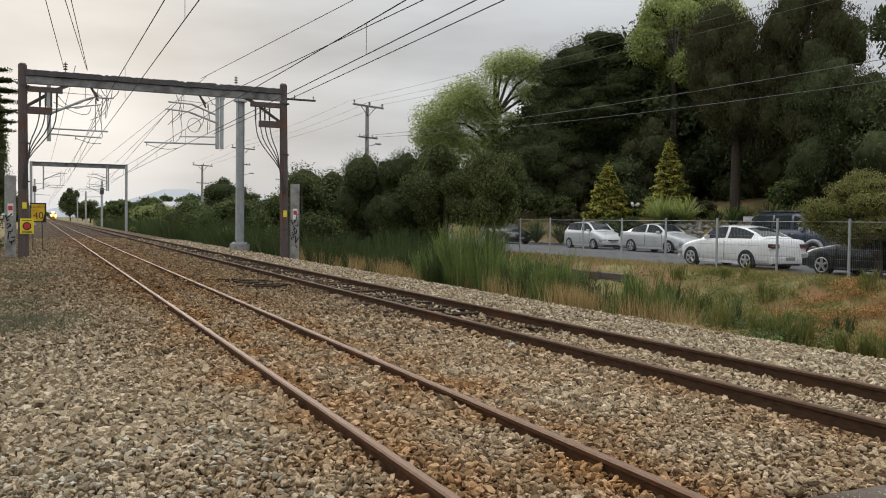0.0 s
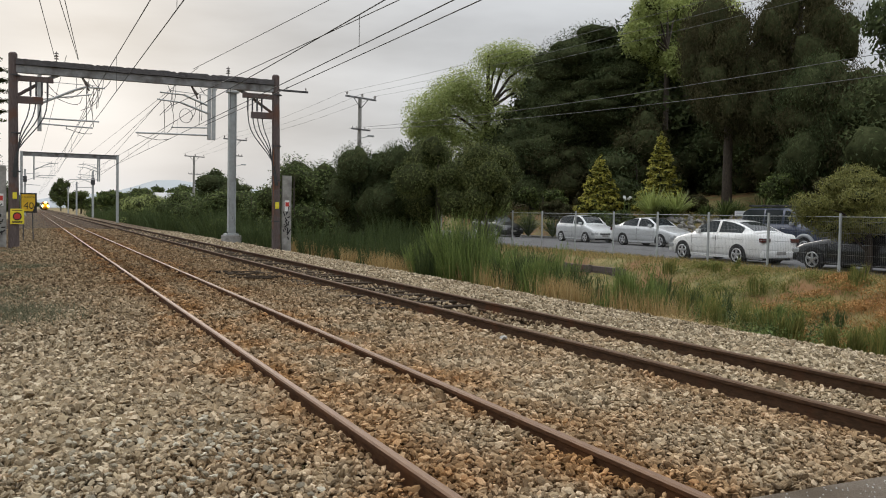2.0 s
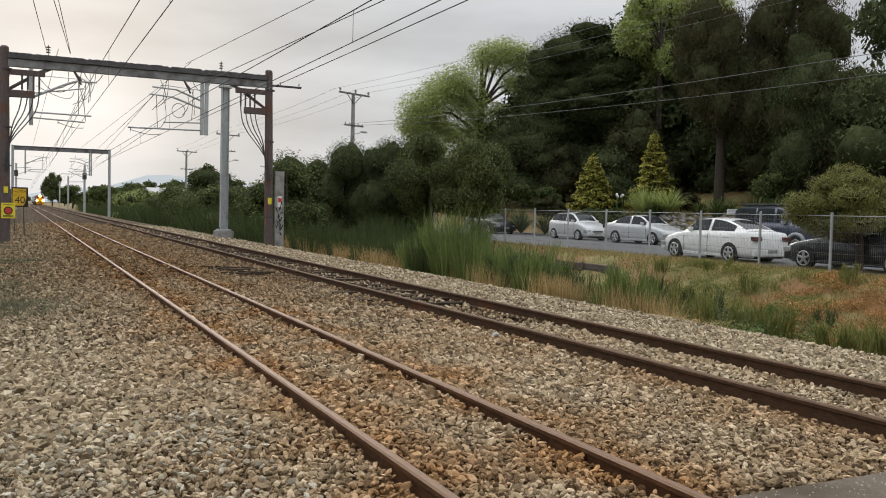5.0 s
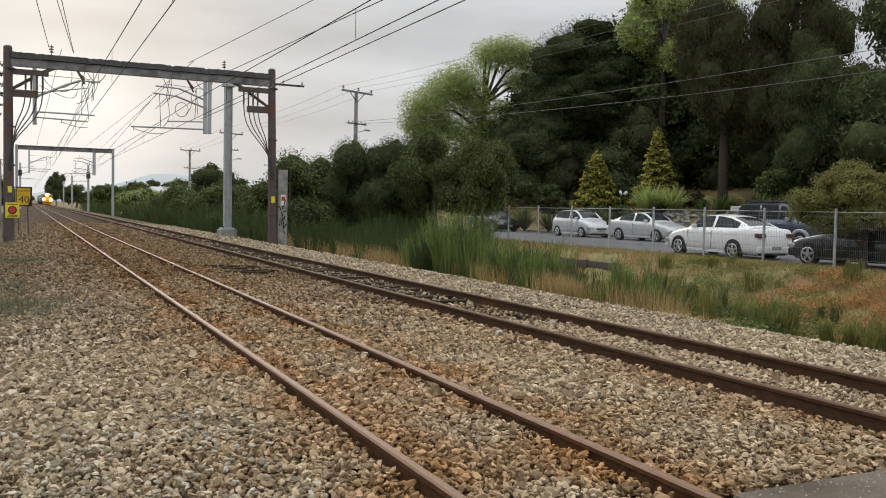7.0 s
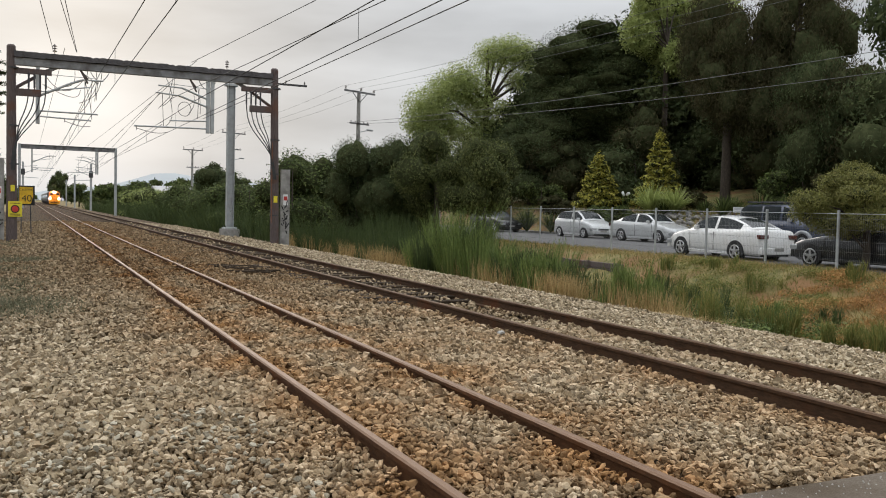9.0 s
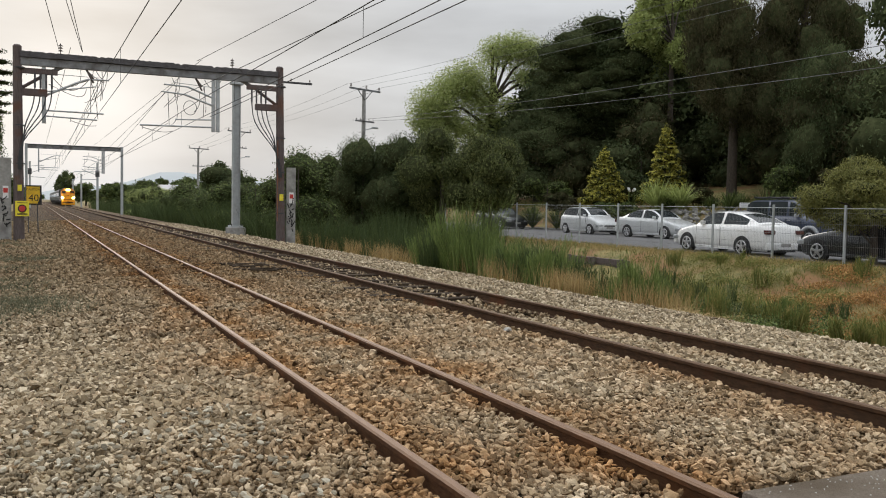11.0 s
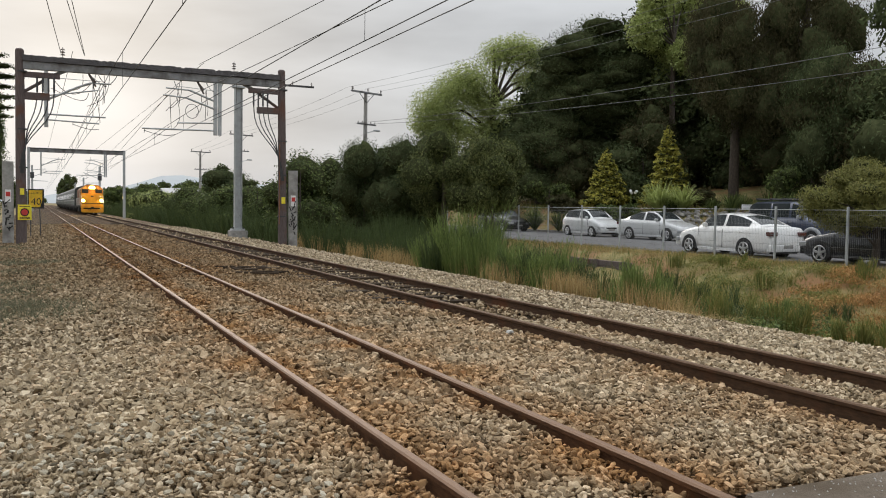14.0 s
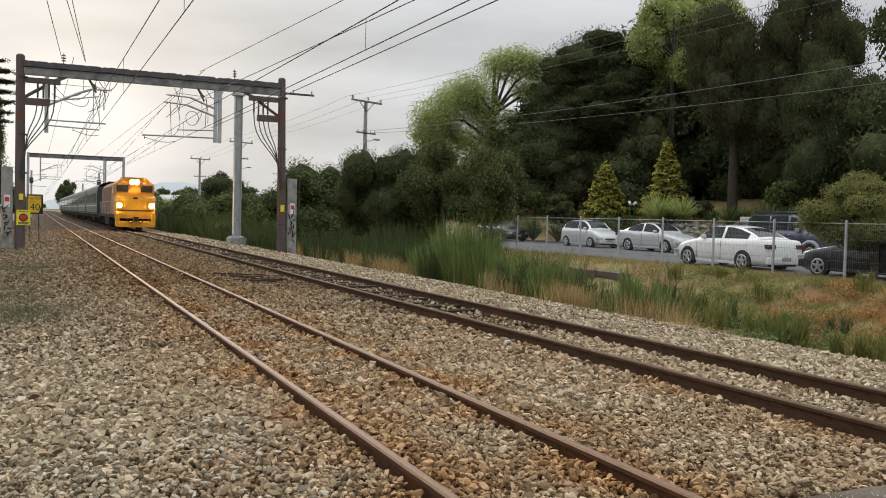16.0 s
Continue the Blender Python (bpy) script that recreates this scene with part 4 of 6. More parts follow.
def car(name, label, m, L, W, H, paint, prof, wheel_r, axles, kind="sedan", clear=0.2, trim=None):
    """A car heading +y at its middle. prof: rows of station (0 front to 1 rear), belt height, roof height, half width share, roof half width share."""
    g = thing(name, m, label, "car", "parked cars")
    P = np.array(prof)
    n = 120
    s = np.linspace(0, 1, n)
    belt, roof, wid, rw = (np.interp(s, P[:, 0], P[:, i]) for i in (1, 2, 3, 4))
    ker = np.array([0.25, 0.5, 0.25])
    for a in (belt, roof, wid, rw):
        for _ in range(4):
            a[1:-1] = np.convolve(a, ker, "valid")
    y = L * (0.5 - s)
    hw = W / 2
    grid = []
    for i in range(n):
        w, b, r, q = wid[i] * hw, belt[i], roof[i], rw[i] * hw
        cab = r - b
        z0 = clear + (0.08 if s[i] < 0.03 or s[i] > 0.97 else 0.0)
        pr = [(w * 0.80, z0), (w * 0.95, z0 + 0.05), (w * 0.99, z0 + 0.2), (w, b * 0.62), (w * 0.985, b * 0.85), (w * 0.95, b - 0.03), (w * 0.915, b)]
        if cab < 0.03:
            pr += [(w * 0.86, b + 0.012), (w * 0.75, b + 0.025), (w * 0.6, b + 0.035), (w * 0.4, b + 0.045), (0, b + 0.05)]
        else:
            q0 = w * 0.915
            pr += [(q0 + (q - q0) * 0.12, b + cab * 0.10), (q0 + (q - q0) * 0.55, b + cab * 0.52), (q0 + (q - q0) * 0.93, b + cab * 0.90), (q * 0.82, r - 0.006), (0, r + 0.03)]
        grid.append(pr)
    G = np.array(grid)                      # n, 12, 2
    K = G.shape[1]
    ax = [L * (0.5 - a) for a in axles]

    def side(sign):
        v = np.zeros((n, K, 3))
        v[:, :, 0] = sign * G[:, :, 0]
        v[:, :, 1] = y[:, None]
        v[:, :, 2] = G[:, :, 1]
        return v

    left, right = side(-1), side(1)
    cabh = roof - belt
    body, glass = ([], []), ([], [])

    def add(store, quad):
        o = len(store[0])
        store[0].extend(quad)
        store[1].append((o, o + 1, o + 2, o + 3))

    droof = np.gradient(roof, y)
    pillars = {"sedan": (0.55,), "hatch": (0.52,), "wagon": (0.46, 0.70), "suv": (0.46, 0.68)}[kind]
    span = {"sedan": (0.30, 0.80), "hatch": (0.27, 0.90), "wagon": (0.30, 0.92), "suv": (0.31, 0.95)}[kind]
    for sg, V in ((-1, left), (1, right)):
        for i in range(n - 1):
            mid = (y[i] + y[i + 1]) / 2
            for k in range(K - 1):
                q = [V[i, k], V[i + 1, k], V[i + 1, k + 1], V[i, k + 1]]
                zc = sum(p[2] for p in q) / 4
                sm = (s[i] + s[i + 1]) / 2
                is_glass = False
                if cabh[i] > 0.10 and cabh[i + 1] > 0.06:
                    steep = abs(droof[i]) > 0.22
                    if 7 <= k <= 8 and cabh[i] > 0.15 and span[0] < sm < span[1] and not any(abs(sm - p) < 0.011 for p in pillars):
                        is_glass = True
                    if k == 10 and steep:
                        is_glass = True
                if sg > 0:
                    q = q[::-1]
                add(glass if is_glass else body, [tuple(p) for p in q])
    for i in (0, n - 1):
        for k in range(K - 1):
            q = [left[i, k], left[i, k + 1], right[i, k + 1], right[i, k]]
            add(body, [tuple(p) for p in (q if i == 0 else q[::-1])])

    def weld(store, nm):
        bm = bmesh.new()
        vs = [bm.verts.new(p) for p in store[0]]
        for f in store[1]:
            try:
                bm.faces.new([vs[j] for j in f])
            except ValueError:
                pass
        bmesh.ops.remove_doubles(bm, verts=bm.verts, dist=0.0006)
        for f in bm.faces:
            f.smooth = True
        return bm

    part("body", weld(body, "body"), M[paint], g)
    part("glazing", weld(glass, "glazing"), M["glass"], g, "dark tinted window glass")
    part("underbody", B((-hw * 0.72, -L * 0.46, clear - 0.02), (hw * 0.72, L * 0.46, clear + 0.32), 0.02), M["trim"], g)
    for a in ax:
        for sg in (-1, 1):
            xo = sg * (hw * 0.97)
            # black half disc on the closed body side, standing in for wheel-well shade
            bm = bmesh.new()
            rim = [(a + wheel_r * 1.15 * math.cos(t), wheel_r + wheel_r * 1.15 * math.sin(t)) for t in np.linspace(-0.3, math.pi + 0.3, 26)]
            inner = [bm.verts.new((xo - sg * 0.3, y_, z_)) for y_, z_ in rim]
            outer = [bm.verts.new((sg * (hw + 0.004), y_, z_)) for y_, z_ in rim]
            bm.faces.new(outer)
            for j in range(25):
                bm.faces.new((inner[j], inner[j + 1], outer[j + 1], outer[j]))
            part("wheel_well_shade", bm, M["trim"], g)
            xo = sg * (hw + 0.012)
            bm = bmesh.new()
            rod(bm, (xo - sg * 0.22, a, wheel_r), (xo, a, wheel_r), wheel_r, seg=28)
            bmesh.ops.bevel(bm, geom=[e for e in bm.edges if e.calc_face_angle(0) > 1.0], offset=0.03, segments=2, affect="EDGES")
            wh = part("wheel", bm, M["tyre"], g, "black tyre")
            bm = bmesh.new()
            rr = wheel_r * 0.66
            rod(bm, (xo - sg * 0.02, a, wheel_r), (xo + sg * 0.006, a, wheel_r), rr * 0.2, seg=12)
            for j in range(5):
                an = 2 * math.pi * j / 5 + 0.3
                rod(bm, (xo, a, wheel_r), (xo, a + rr * math.cos(an), wheel_r + rr * math.sin(an)), 0.045, 0.035, 6)
            ring = [(xo, a + rr * math.cos(t), wheel_r + rr * math.sin(t)) for t in np.linspace(0, 2 * math.pi, 25)]
            me = tube(ring, 0.022, 5)
            bm.from_mesh(me)
            part("rim", bm, M["alloy"], wh, "silver five-spoke alloy rim")
    tr = M[trim] if trim else M[paint]
    # bumpers, lamps, mirrors, handles, number plates, grille
    for e, nm in ((1, "front_bumper"), (-1, "rear_bumper")):
        yy = e * L / 2
        part(nm, B((-hw * 0.86, min(yy - e * 0.16, yy + e * 0.02), clear + 0.06), (hw * 0.86, max(yy - e * 0.16, yy + e * 0.02), clear + 0.30), 0.05), tr, g)
        part("number_plate", B((-0.20, min(yy + e * 0.021, yy + e * 0.03), clear + 0.17), (0.20, max(yy + e * 0.021, yy + e * 0.03), clear + 0.28), 0.003), M["concrete"], g, "pale number plate")
        zb = P[1 if e > 0 else -2][1]
        for sg in (-1, 1):
            x0, x1 = sorted((sg * hw * 0.52, sg * hw * 0.90))
            part("headlight" if e > 0 else "tail_light", B((x0, min(yy - e * 0.26, yy + e * 0.012), zb - 0.20), (x1, max(yy - e * 0.26, yy + e * 0.012), zb - 0.06), 0.03), M["chrome_lamp"] if e > 0 else M["red_lamp"], g)
    part("grille", B((-hw * 0.4, L / 2 - 0.02, P[1][1] - 0.22), (hw * 0.4, L / 2 + 0.014, P[1][1] - 0.09), 0.01), M["trim"], g)
    wi = int(np.argmax(cabh > 0.25))
    for sg in (-1, 1):
        part("door_mirror", B((sg * hw * 0.96 - 0.09, y[wi] - 0.14, belt[wi] + 0.02), (sg * hw * 0.96 + 0.09, y[wi] - 0.02, belt[wi] + 0.16), 0.035), tr, g)
        for p in pillars[:1]:
            for off in (-0.03, 0.19):
                yy = L * (0.5 - p - off)
                part("door_handle", B((sg * hw * 0.985 - 0.02, yy - 0.08, belt[n // 2] - 0.13), (sg * hw * 0.985 + 0.02, yy + 0.08, belt[n // 2] - 0.10), 0.01), tr, g)
        for p in pillars + (axles[0] + 0.10,):
            yy = L * (0.5 - p)
            part("door_seam", B((sg * hw * 0.996 - 0.006, yy - 0.005, clear + 0.12), (sg * hw * 0.996 + 0.006, yy + 0.005, belt[n // 2] - 0.05)), M["trim"], g)
        part("sill", B((sg * hw * 0.93 - 0.03, min(ax) + wheel_r * 1.2, clear - 0.01), (sg * hw * 0.93 + 0.03, max(ax) - wheel_r * 1.2, clear + 0.09), 0.02), tr, g)
    return g


SEDAN = [(0, .50, .50, .62, .5), (.012, .62, .62, .74, .6), (.035, .70, .70, .84, .66), (.08, .77, .77, .92, .72), (.16, .86, .86, .98, .76), (.24, .93, .93, 1, .80), (.265, .945, .97, 1, .82), (.33, .95, 1.19, 1, .77), (.39, .955, 1.36, 1, .73), (.44, .96, 1.43, 1, .71),
         (.52, .97, 1.455, 1, .70), (.62, .98, 1.44, 1, .70), (.70, .995, 1.38, 1, .70), (.78, 1.01, 1.26, .99, .71), (.85, 1.025, 1.13, .98, .74), (.885, 1.03, 1.05, .97, .78), (.96, 1.02, 1.02, .93, .76), (.985, .96, .96, .88, .72), (1, .60, .60, .78, .6)]
HATCH = [(0, .50, .50, .66, .5), (.015, .64, .64, .78, .65), (.05, .74, .74, .90, .72), (.12, .86, .86, .97, .76), (.20, .96, .96, 1, .80), (.225, .975, 1.0, 1, .82), (.30, .98, 1.24, 1, .78), (.37, .985, 1.43, 1, .76), (.43, .99, 1.50, 1, .75), (.55, 1.0, 1.53, 1, .75),
         (.75, 1.02, 1.51, 1, .74), (.86, 1.03, 1.46, .98, .73), (.91, 1.03, 1.34, .97, .74), (.955, 1.02, 1.08, .95, .75), (.98, .95, .95, .91, .72), (1, .60, .60, .82, .6)]
SUV = [(0, .80, .80, .80, .7), (.02, .98, .98, .88, .8), (.06, 1.09, 1.09, .93, .8), (.26, 1.17, 1.17, .97, .82), (.29, 1.19, 1.22, .98, .84), (.38, 1.20, 1.82, 1, .80), (.46, 1.20, 1.90, 1, .80), (.90, 1.20, 1.90, 1, .80),
       (.965, 1.20, 1.74, .98, .80), (.985, 1.14, 1.18, .96, .8), (1, .77, .77, .90, .7)]
WAGON = [(0, .58, .58, .74, .6), (.02, .70, .70, .86, .7), (.08, .78, .78, .94, .75), (.24, .92, .92, .99, .78), (.28, .94, .97, 1, .80), (.42, .95, 1.44, 1, .74), (.55, .96, 1.48, 1, .74), (.86, .98, 1.44, .98, .72),
         (.95, 1.0, 1.20, .95, .72), (.98, .96, .98, .92, .7), (1, .62, .62, .82, .6)]

car("white_sedan", "white four-door sedan parked beside the mesh fence", pose(21.75, 22.9, -0.10, 0.7, 0, 0), 4.5, 1.76, 1.46, "car_white", SEDAN, 0.315, (0.19, 0.775))
car("silver_hatchback", "silver five-door hatchback parked by the far kerb", pose(28.5, 41.4, -0.09, 0, 0, 179), 3.93, 1.68, 1.53, "car_silver", HATCH, 0.29, (0.18, 0.81), kind="hatch")
car("silver_sedan", "silver sedan parked by the far kerb", pose(28.6, 35.6, -0.08, 0, 0, 185), 4.6, 1.73, 1.43, "car_silver", SEDAN, 0.31, (0.19, 0.77))
suv = car("blue_off_roader", "dark blue off-road vehicle with grey arches and a roof rack", pose(28.2, 26.1, -0.05, 0, 0, 178), 4.7, 1.85, 1.85, "car_navy", SUV, 0.37, (0.19, 0.79), kind="suv", clear=0.34, trim="car_grey")
for sg in (-1, 1):
    for a in (0.19, 0.79):
        yy = 4.7 * (0.5 - a)
        arc = [(sg * 0.93, yy + 0.47 * math.cos(t), 0.37 + 0.47 * math.sin(t)) for t in np.linspace(0.05, math.pi - 0.05, 15)]
        part("arch_flare", tube(arc, 0.075, 6), M["car_grey"], suv)
    part("rack_rail", rod(bmesh.new(), (sg * 0.62, 0.5, 1.98), (sg * 0.62, -1.9, 1.98), 0.025), M["black"], suv)
for k in range(4):
    part("rack_bar", rod(bmesh.new(), (-0.72, 0.45 - 0.75 * k, 2.02), (0.72, 0.45 - 0.75 * k, 2.02), 0.025), M["black"], suv)
part("spare_wheel", rods([((0.1, -2.36, 0.95), (0.1, -2.58, 0.95), 0.37)], 0.37, 24), M["tyre"], suv)
car("black_wagon", "black station wagon parked beside the mesh fence", pose(21.95, 17.2, -0.10, 0, 0, 4), 4.7, 1.76, 1.48, "car_black", WAGON, 0.32, (0.17, 0.77), kind="wagon")
car("black_wagon", "black station wagon parked under the hedge", pose(28.6, 52.0, -0.09, 0, 0, 180), 4.6, 1.76, 1.48, "car_black", WAGON, 0.32, (0.18, 0.77), kind="wagon")

# ---- train ----
TX = TRACK_X[1]


def bogie(g, y, n=3):
    b = part("bogie", B((-0.95, y - 1.9, 0.42), (0.95, y + 1.9, 0.78), 0.05), M["under"], g)
    for k in range(n):
        yy = y - 1.45 + 2.9 * k / (n - 1)
        for s in (-1, 1):
            part("wheel", rods([((s * 0.50, yy, 0.46), (s * 0.635, yy, 0.46), 0.46)], 0.46, 22), M["under"], b)
            part("axle_box", B((s * 1.0 - 0.12, yy - 0.16, 0.34), (s * 1.0 + 0.12, yy + 0.16, 0.62), 0.03), M["under"], b)


def locomotive():
    g = thing("locomotive", pose(TX, 61, 0), "orange diesel locomotive with lit headlamps hauling a passenger train", "locomotive")
    w = 1.27
    # cab end: raked upper face above a flat nose, chamfered roof corners
    sec = lambda zt, c: [(-w, 1.05), (w, 1.05), (w, zt - c), (w - c * 1.15, zt), (-w + c * 1.15, zt), (-w, zt - c)]

    def prism(name, y0, y1, zt, c, m, bev=0.03, z0=1.05, ww=None):
        bm = bmesh.new()
        pts = [(x * ((ww or w) / w), z if z > 1.06 else z0) for x, z in sec(zt, c)]
        a = [bm.verts.new((x, y0, z)) for x, z in pts]
        b = [bm.verts.new((x, y1, z)) for x, z in pts]
        bm.faces.new(a)
        bm.faces.new(b[::-1])
        for i in range(6):
            bm.faces.new((a[i], b[i], b[(i + 1) % 6], a[(i + 1) % 6]))
        bmesh.ops.recalc_face_normals(bm, faces=bm.faces)
        bmesh.ops.bevel(bm, geom=bm.edges[:], offset=bev, segments=2, affect="EDGES")
        return part(name, bm, M[m], g)

    prism("cab", 0.75, 2.9, 3.54, 0.50, "loco_cab")
    nose = prism("nose", 0.0, 0.95, 2.45, 0.16, "loco", 0.05)
    prism("hood", 2.9, 15.6, 3.38, 0.35, "loco_red", ww=1.08)
    part("frame_sill", B((-1.29, 0.1, 0.82), (1.29, 16.4, 1.048), 0.02), M["under"], g)
    part("cab_face", B((-1.25, 0.70, 2.4), (1.25, 0.76, 3.02), 0.02), M["loco_cab"], g)
    for x0, x1 in ((-1.14, -0.38), (0.38, 1.14)):
        part("windscreen", B((x0, 0.66, 2.56), (x1, 0.705, 3.02), 0.02), M["glass"], g, "dark windscreen")
    part("side_window", B((-1.29, 1.2, 2.4), (-1.26, 1.9, 2.95), 0.01), M["glass"], g)
    part("side_window", B((1.26, 1.2, 2.4), (1.29, 1.9, 2.95), 0.01), M["glass"], g)
    hd = part("headlamp_housing", B((-0.32, 0.62, 3.02), (0.32, 0.9, 3.42), 0.05), M["loco"], g)
    for x in (-0.15, 0.15):
        part("headlamp", rods([((x, 0.6, 3.22), (x, 0.625, 3.22), 0.13)], 0.13, 20), M["lamp_on"], hd, "brightly lit headlamp")
    for x in (-1.0, 1.0):
        dl = part("ditch_light_housing", B((x - 0.2, -0.06, 1.45), (x + 0.2, 0.02, 1.85), 0.03), M["loco"], nose)
        part("ditch_light", rods([((x, -0.085, 1.65), (x, -0.062, 1.65), 0.13)], 0.13, 20), M["lamp_on"], nose, "brightly lit lower lamp")
    part("nose_stripe", B((-1.26, -0.012, 1.28), (1.26, 0.0, 1.36), 0.004), M["under"], nose)
    part("nose_panel", B((-0.9, -0.02, 1.95), (0.9, 0.0, 2.35), 0.01), M["loco"], nose)
    part("emblem", B((-0.15, -0.026, 2.08), (0.15, -0.018, 2.2), 0.004), M["black"], nose)
    bm = bmesh.new()
    for x in (-1.25, 1.0):
        box(bm, (x, -0.25, 0.28), (x + 0.25, 0.05, 1.08), 0.02)
    box(bm, (-1.2, -0.22, 0.22), (1.2, 0.0, 0.62), 0.04)
    part("pilot", bm, M["loco"], g, "orange pilot plate")
    part("buffer_beam", B((-1.3, -0.10, 0.80), (1.3, 0.05, 1.06), 0.02), M["loco"], g)
    part("coupler", B((-0.16, -0.62, 0.62), (0.16, 0.0, 0.92), 0.05), M["under"], g)
    part("brake_hose", tube(sag((-0.55, -0.15, 0.8), (-0.2, -0.4, 0.6), 0.18), 0.03), M["under"], g)
    part("brake_hose", tube(sag((0.55, -0.15, 0.8), (0.2, -0.4, 0.6), 0.18), 0.03), M["under"], g)
    for x in (-1.22, 1.22):
        part("handrail", rods([((x, -0.1, 1.05), (x, -0.1, 2.2)), ((x * 0.6, -0.1, 2.2), (x, -0.1, 2.2))], 0.022), M["stripe"], g)
        part("cab_handrail", rods([((x * 1.05, 3.1, 1.1), (x * 1.05, 3.1, 2.6))], 0.025), M["stripe"], g)
        part("walkway_rail", rods([((x, 3.0, 1.95), (x, 15.5, 1.95))] + [((x, 3.0 + 1.56 * k, 1.05), (x, 3.0 + 1.56 * k, 1.95)) for k in range(9)], 0.02), M["stripe"], g)
        for k in range(3):
            part("step", B((min(x, x * 0.86), 0.25, 0.35 + 0.25 * k), (max(x, x * 0.86), 0.75, 0.38 + 0.25 * k)), M["under"], g)
    for k in range(5):
        part("hood_door", B((-1.135, 4.0 + 2.1 * k, 1.3), (-1.118, 5.7 + 2.1 * k, 3.0), 0.008), M["loco_red"], g)
    part("exhaust_stack", B((-0.3, 7.5, 3.5), (0.3, 8.6, 3.75), 0.03), M["under"], g)
    part("fuel_tank", B((-1.2, 6.2, 0.25), (1.2, 10.2, 0.85), 0.12), M["under"], g)
    bogie(g, 3.4)
    bogie(g, 13.2)
    return g


def coach():
    g = thing("passenger_coach", pose(TX, 78.2, 0), "dull green passenger coach with a pale stripe and grey roof", "railway coach", "train coaches")
    Lc, w = 18.6, 1.36
    bm = bmesh.new()
    half = [(w, 0.95), (w, 2.95), (w * 0.93, 3.25)]
    pts = half + [(-x, z) for x, z in half[::-1]]
    a = [bm.verts.new((x, 0, z)) for x, z in pts]
    b = [bm.verts.new((x, Lc, z)) for x, z in pts]
    bm.faces.new(a)
    bm.faces.new(b[::-1])
    for i in range(6):
        bm.faces.new((a[i], b[i], b[(i + 1) % 6], a[(i + 1) % 6]))
    bmesh.ops.recalc_face_normals(bm, faces=bm.faces)
    part("body", bm, M["coach"], g)
    arc = [(w * 0.96 * math.cos(t), 3.2 + 0.48 * math.sin(t)) for t in np.linspace(0, math.pi, 13)]
    vs = [(x, yy, z) for yy in (-0.05, Lc + 0.05) for x, z in arc]
    fs = [(i, i + 1, 14 + i, 13 + i) for i in range(12)]
    rf = part("roof", np_mesh("roof", vs, fs, True), M["coach_roof"], g)
    for k in range(4):
        part("roof_vent", B((-0.35, 2.2 + 4.4 * k, 3.62), (0.35, 3.2 + 4.4 * k, 3.78), 0.03), M["coach_roof"], rf)
    for s in (-1, 1):
        part("stripe", B((min(s * w, s * (w + 0.006)), 0.05, 1.62), (max(s * w, s * (w + 0.006)), Lc - 0.05, 1.72)), M["stripe"], g)
        part("waist_rail", B((min(s * w, s * (w + 0.02)), 0.02, 1.0), (max(s * w, s * (w + 0.02)), Lc - 0.02, 1.08)), M["under"], g)
        for k in range(9):
            y0 = 1.25 + 1.85 * k
            part("window", B((min(s * (w - 0.02), s * (w + 0.008)), y0, 1.95), (max(s * (w - 0.02), s * (w + 0.008)), y0 + 1.3, 2.75), 0.01), M["glass"], g)
        for y0 in (0.15, Lc - 0.95):
            part("door", B((min(s * (w - 0.02), s * (w + 0.012)), y0, 1.0), (max(s * (w - 0.02), s * (w + 0.012)), y0 + 0.8, 2.9), 0.01), M["coach"], g)
    part("underframe", B((-1.1, 0.1, 0.62), (1.1, Lc - 0.1, 0.95), 0.03), M["under"], g)
    part("equipment_box", B((-1.15, 7.4, 0.3), (1.15, 10.6, 0.7), 0.05), M["under"], g)
    part("gangway", B((-0.5, -0.35, 1.1), (0.5, 0.0, 3.1), 0.04), M["under"], g)
    bogie(g, 2.6, 2)
    bogie(g, Lc - 2.6, 2)
    return g


loco = locomotive()
coach_a = coach()
coaches = [coach_a] + [copy_thing(coach_a, pose(TX, 78.2 + 19.3 * k, 0)) for k in range(1, 7)]

# ---- plants ----


def unit(n):
    d = rng.normal(size=(n, 3))
    return d / np.linalg.norm(d, axis=1)[:, None]


def leaves(clumps, n, size, flat=0.3, droop=0.0, shell=0.35, slim=0.5):
    """n small diamond leaves or sprays scattered through ellipsoid clumps (centre, radii), denser towards their skins."""
    C = np.array([c[:3] for c in clumps], float)
    R = np.array([c[3:6] for c in clumps], float)
    wgt = (R.prod(1)) ** (2 / 3)
    which = rng.choice(len(C), n, p=wgt / wgt.sum())
    d = unit(n)
    rad = rng.random(n) ** shell * np.clip(1 + 0.13 * rng.normal(size=n), 0.7, 1.15)
    p = C[which] + d * R[which] * rad[:, None]
    nrm = unit(n) + flat * d + np.array([0, 0, flat])
    nrm /= np.linalg.norm(nrm, axis=1)[:, None]
    u = np.cross(nrm, unit(n))
    u[:, 2] -= droop
    u /= np.linalg.norm(u, axis=1)[:, None]
    v = np.cross(nrm, u)
    a = (size * (0.55 + 0.8 * rng.random(n)))[:, None]
    q = np.stack([p - u * a, p + u * a * 0.7 + v * a * slim, p + u * a * 0.7 - v * a * slim], 1).reshape(-1, 3)
    return q, np.arange(3 * n).reshape(-1, 3)


ICO = bmesh.new()
bmesh.ops.create_icosphere(ICO, subdivisions=2, radius=1.0)
ICO_V = np.array([v.co[:] for v in ICO.verts])
ICO_F = np.array([[v.index for v in f.verts] for f in ICO.faces])
ICO.free()


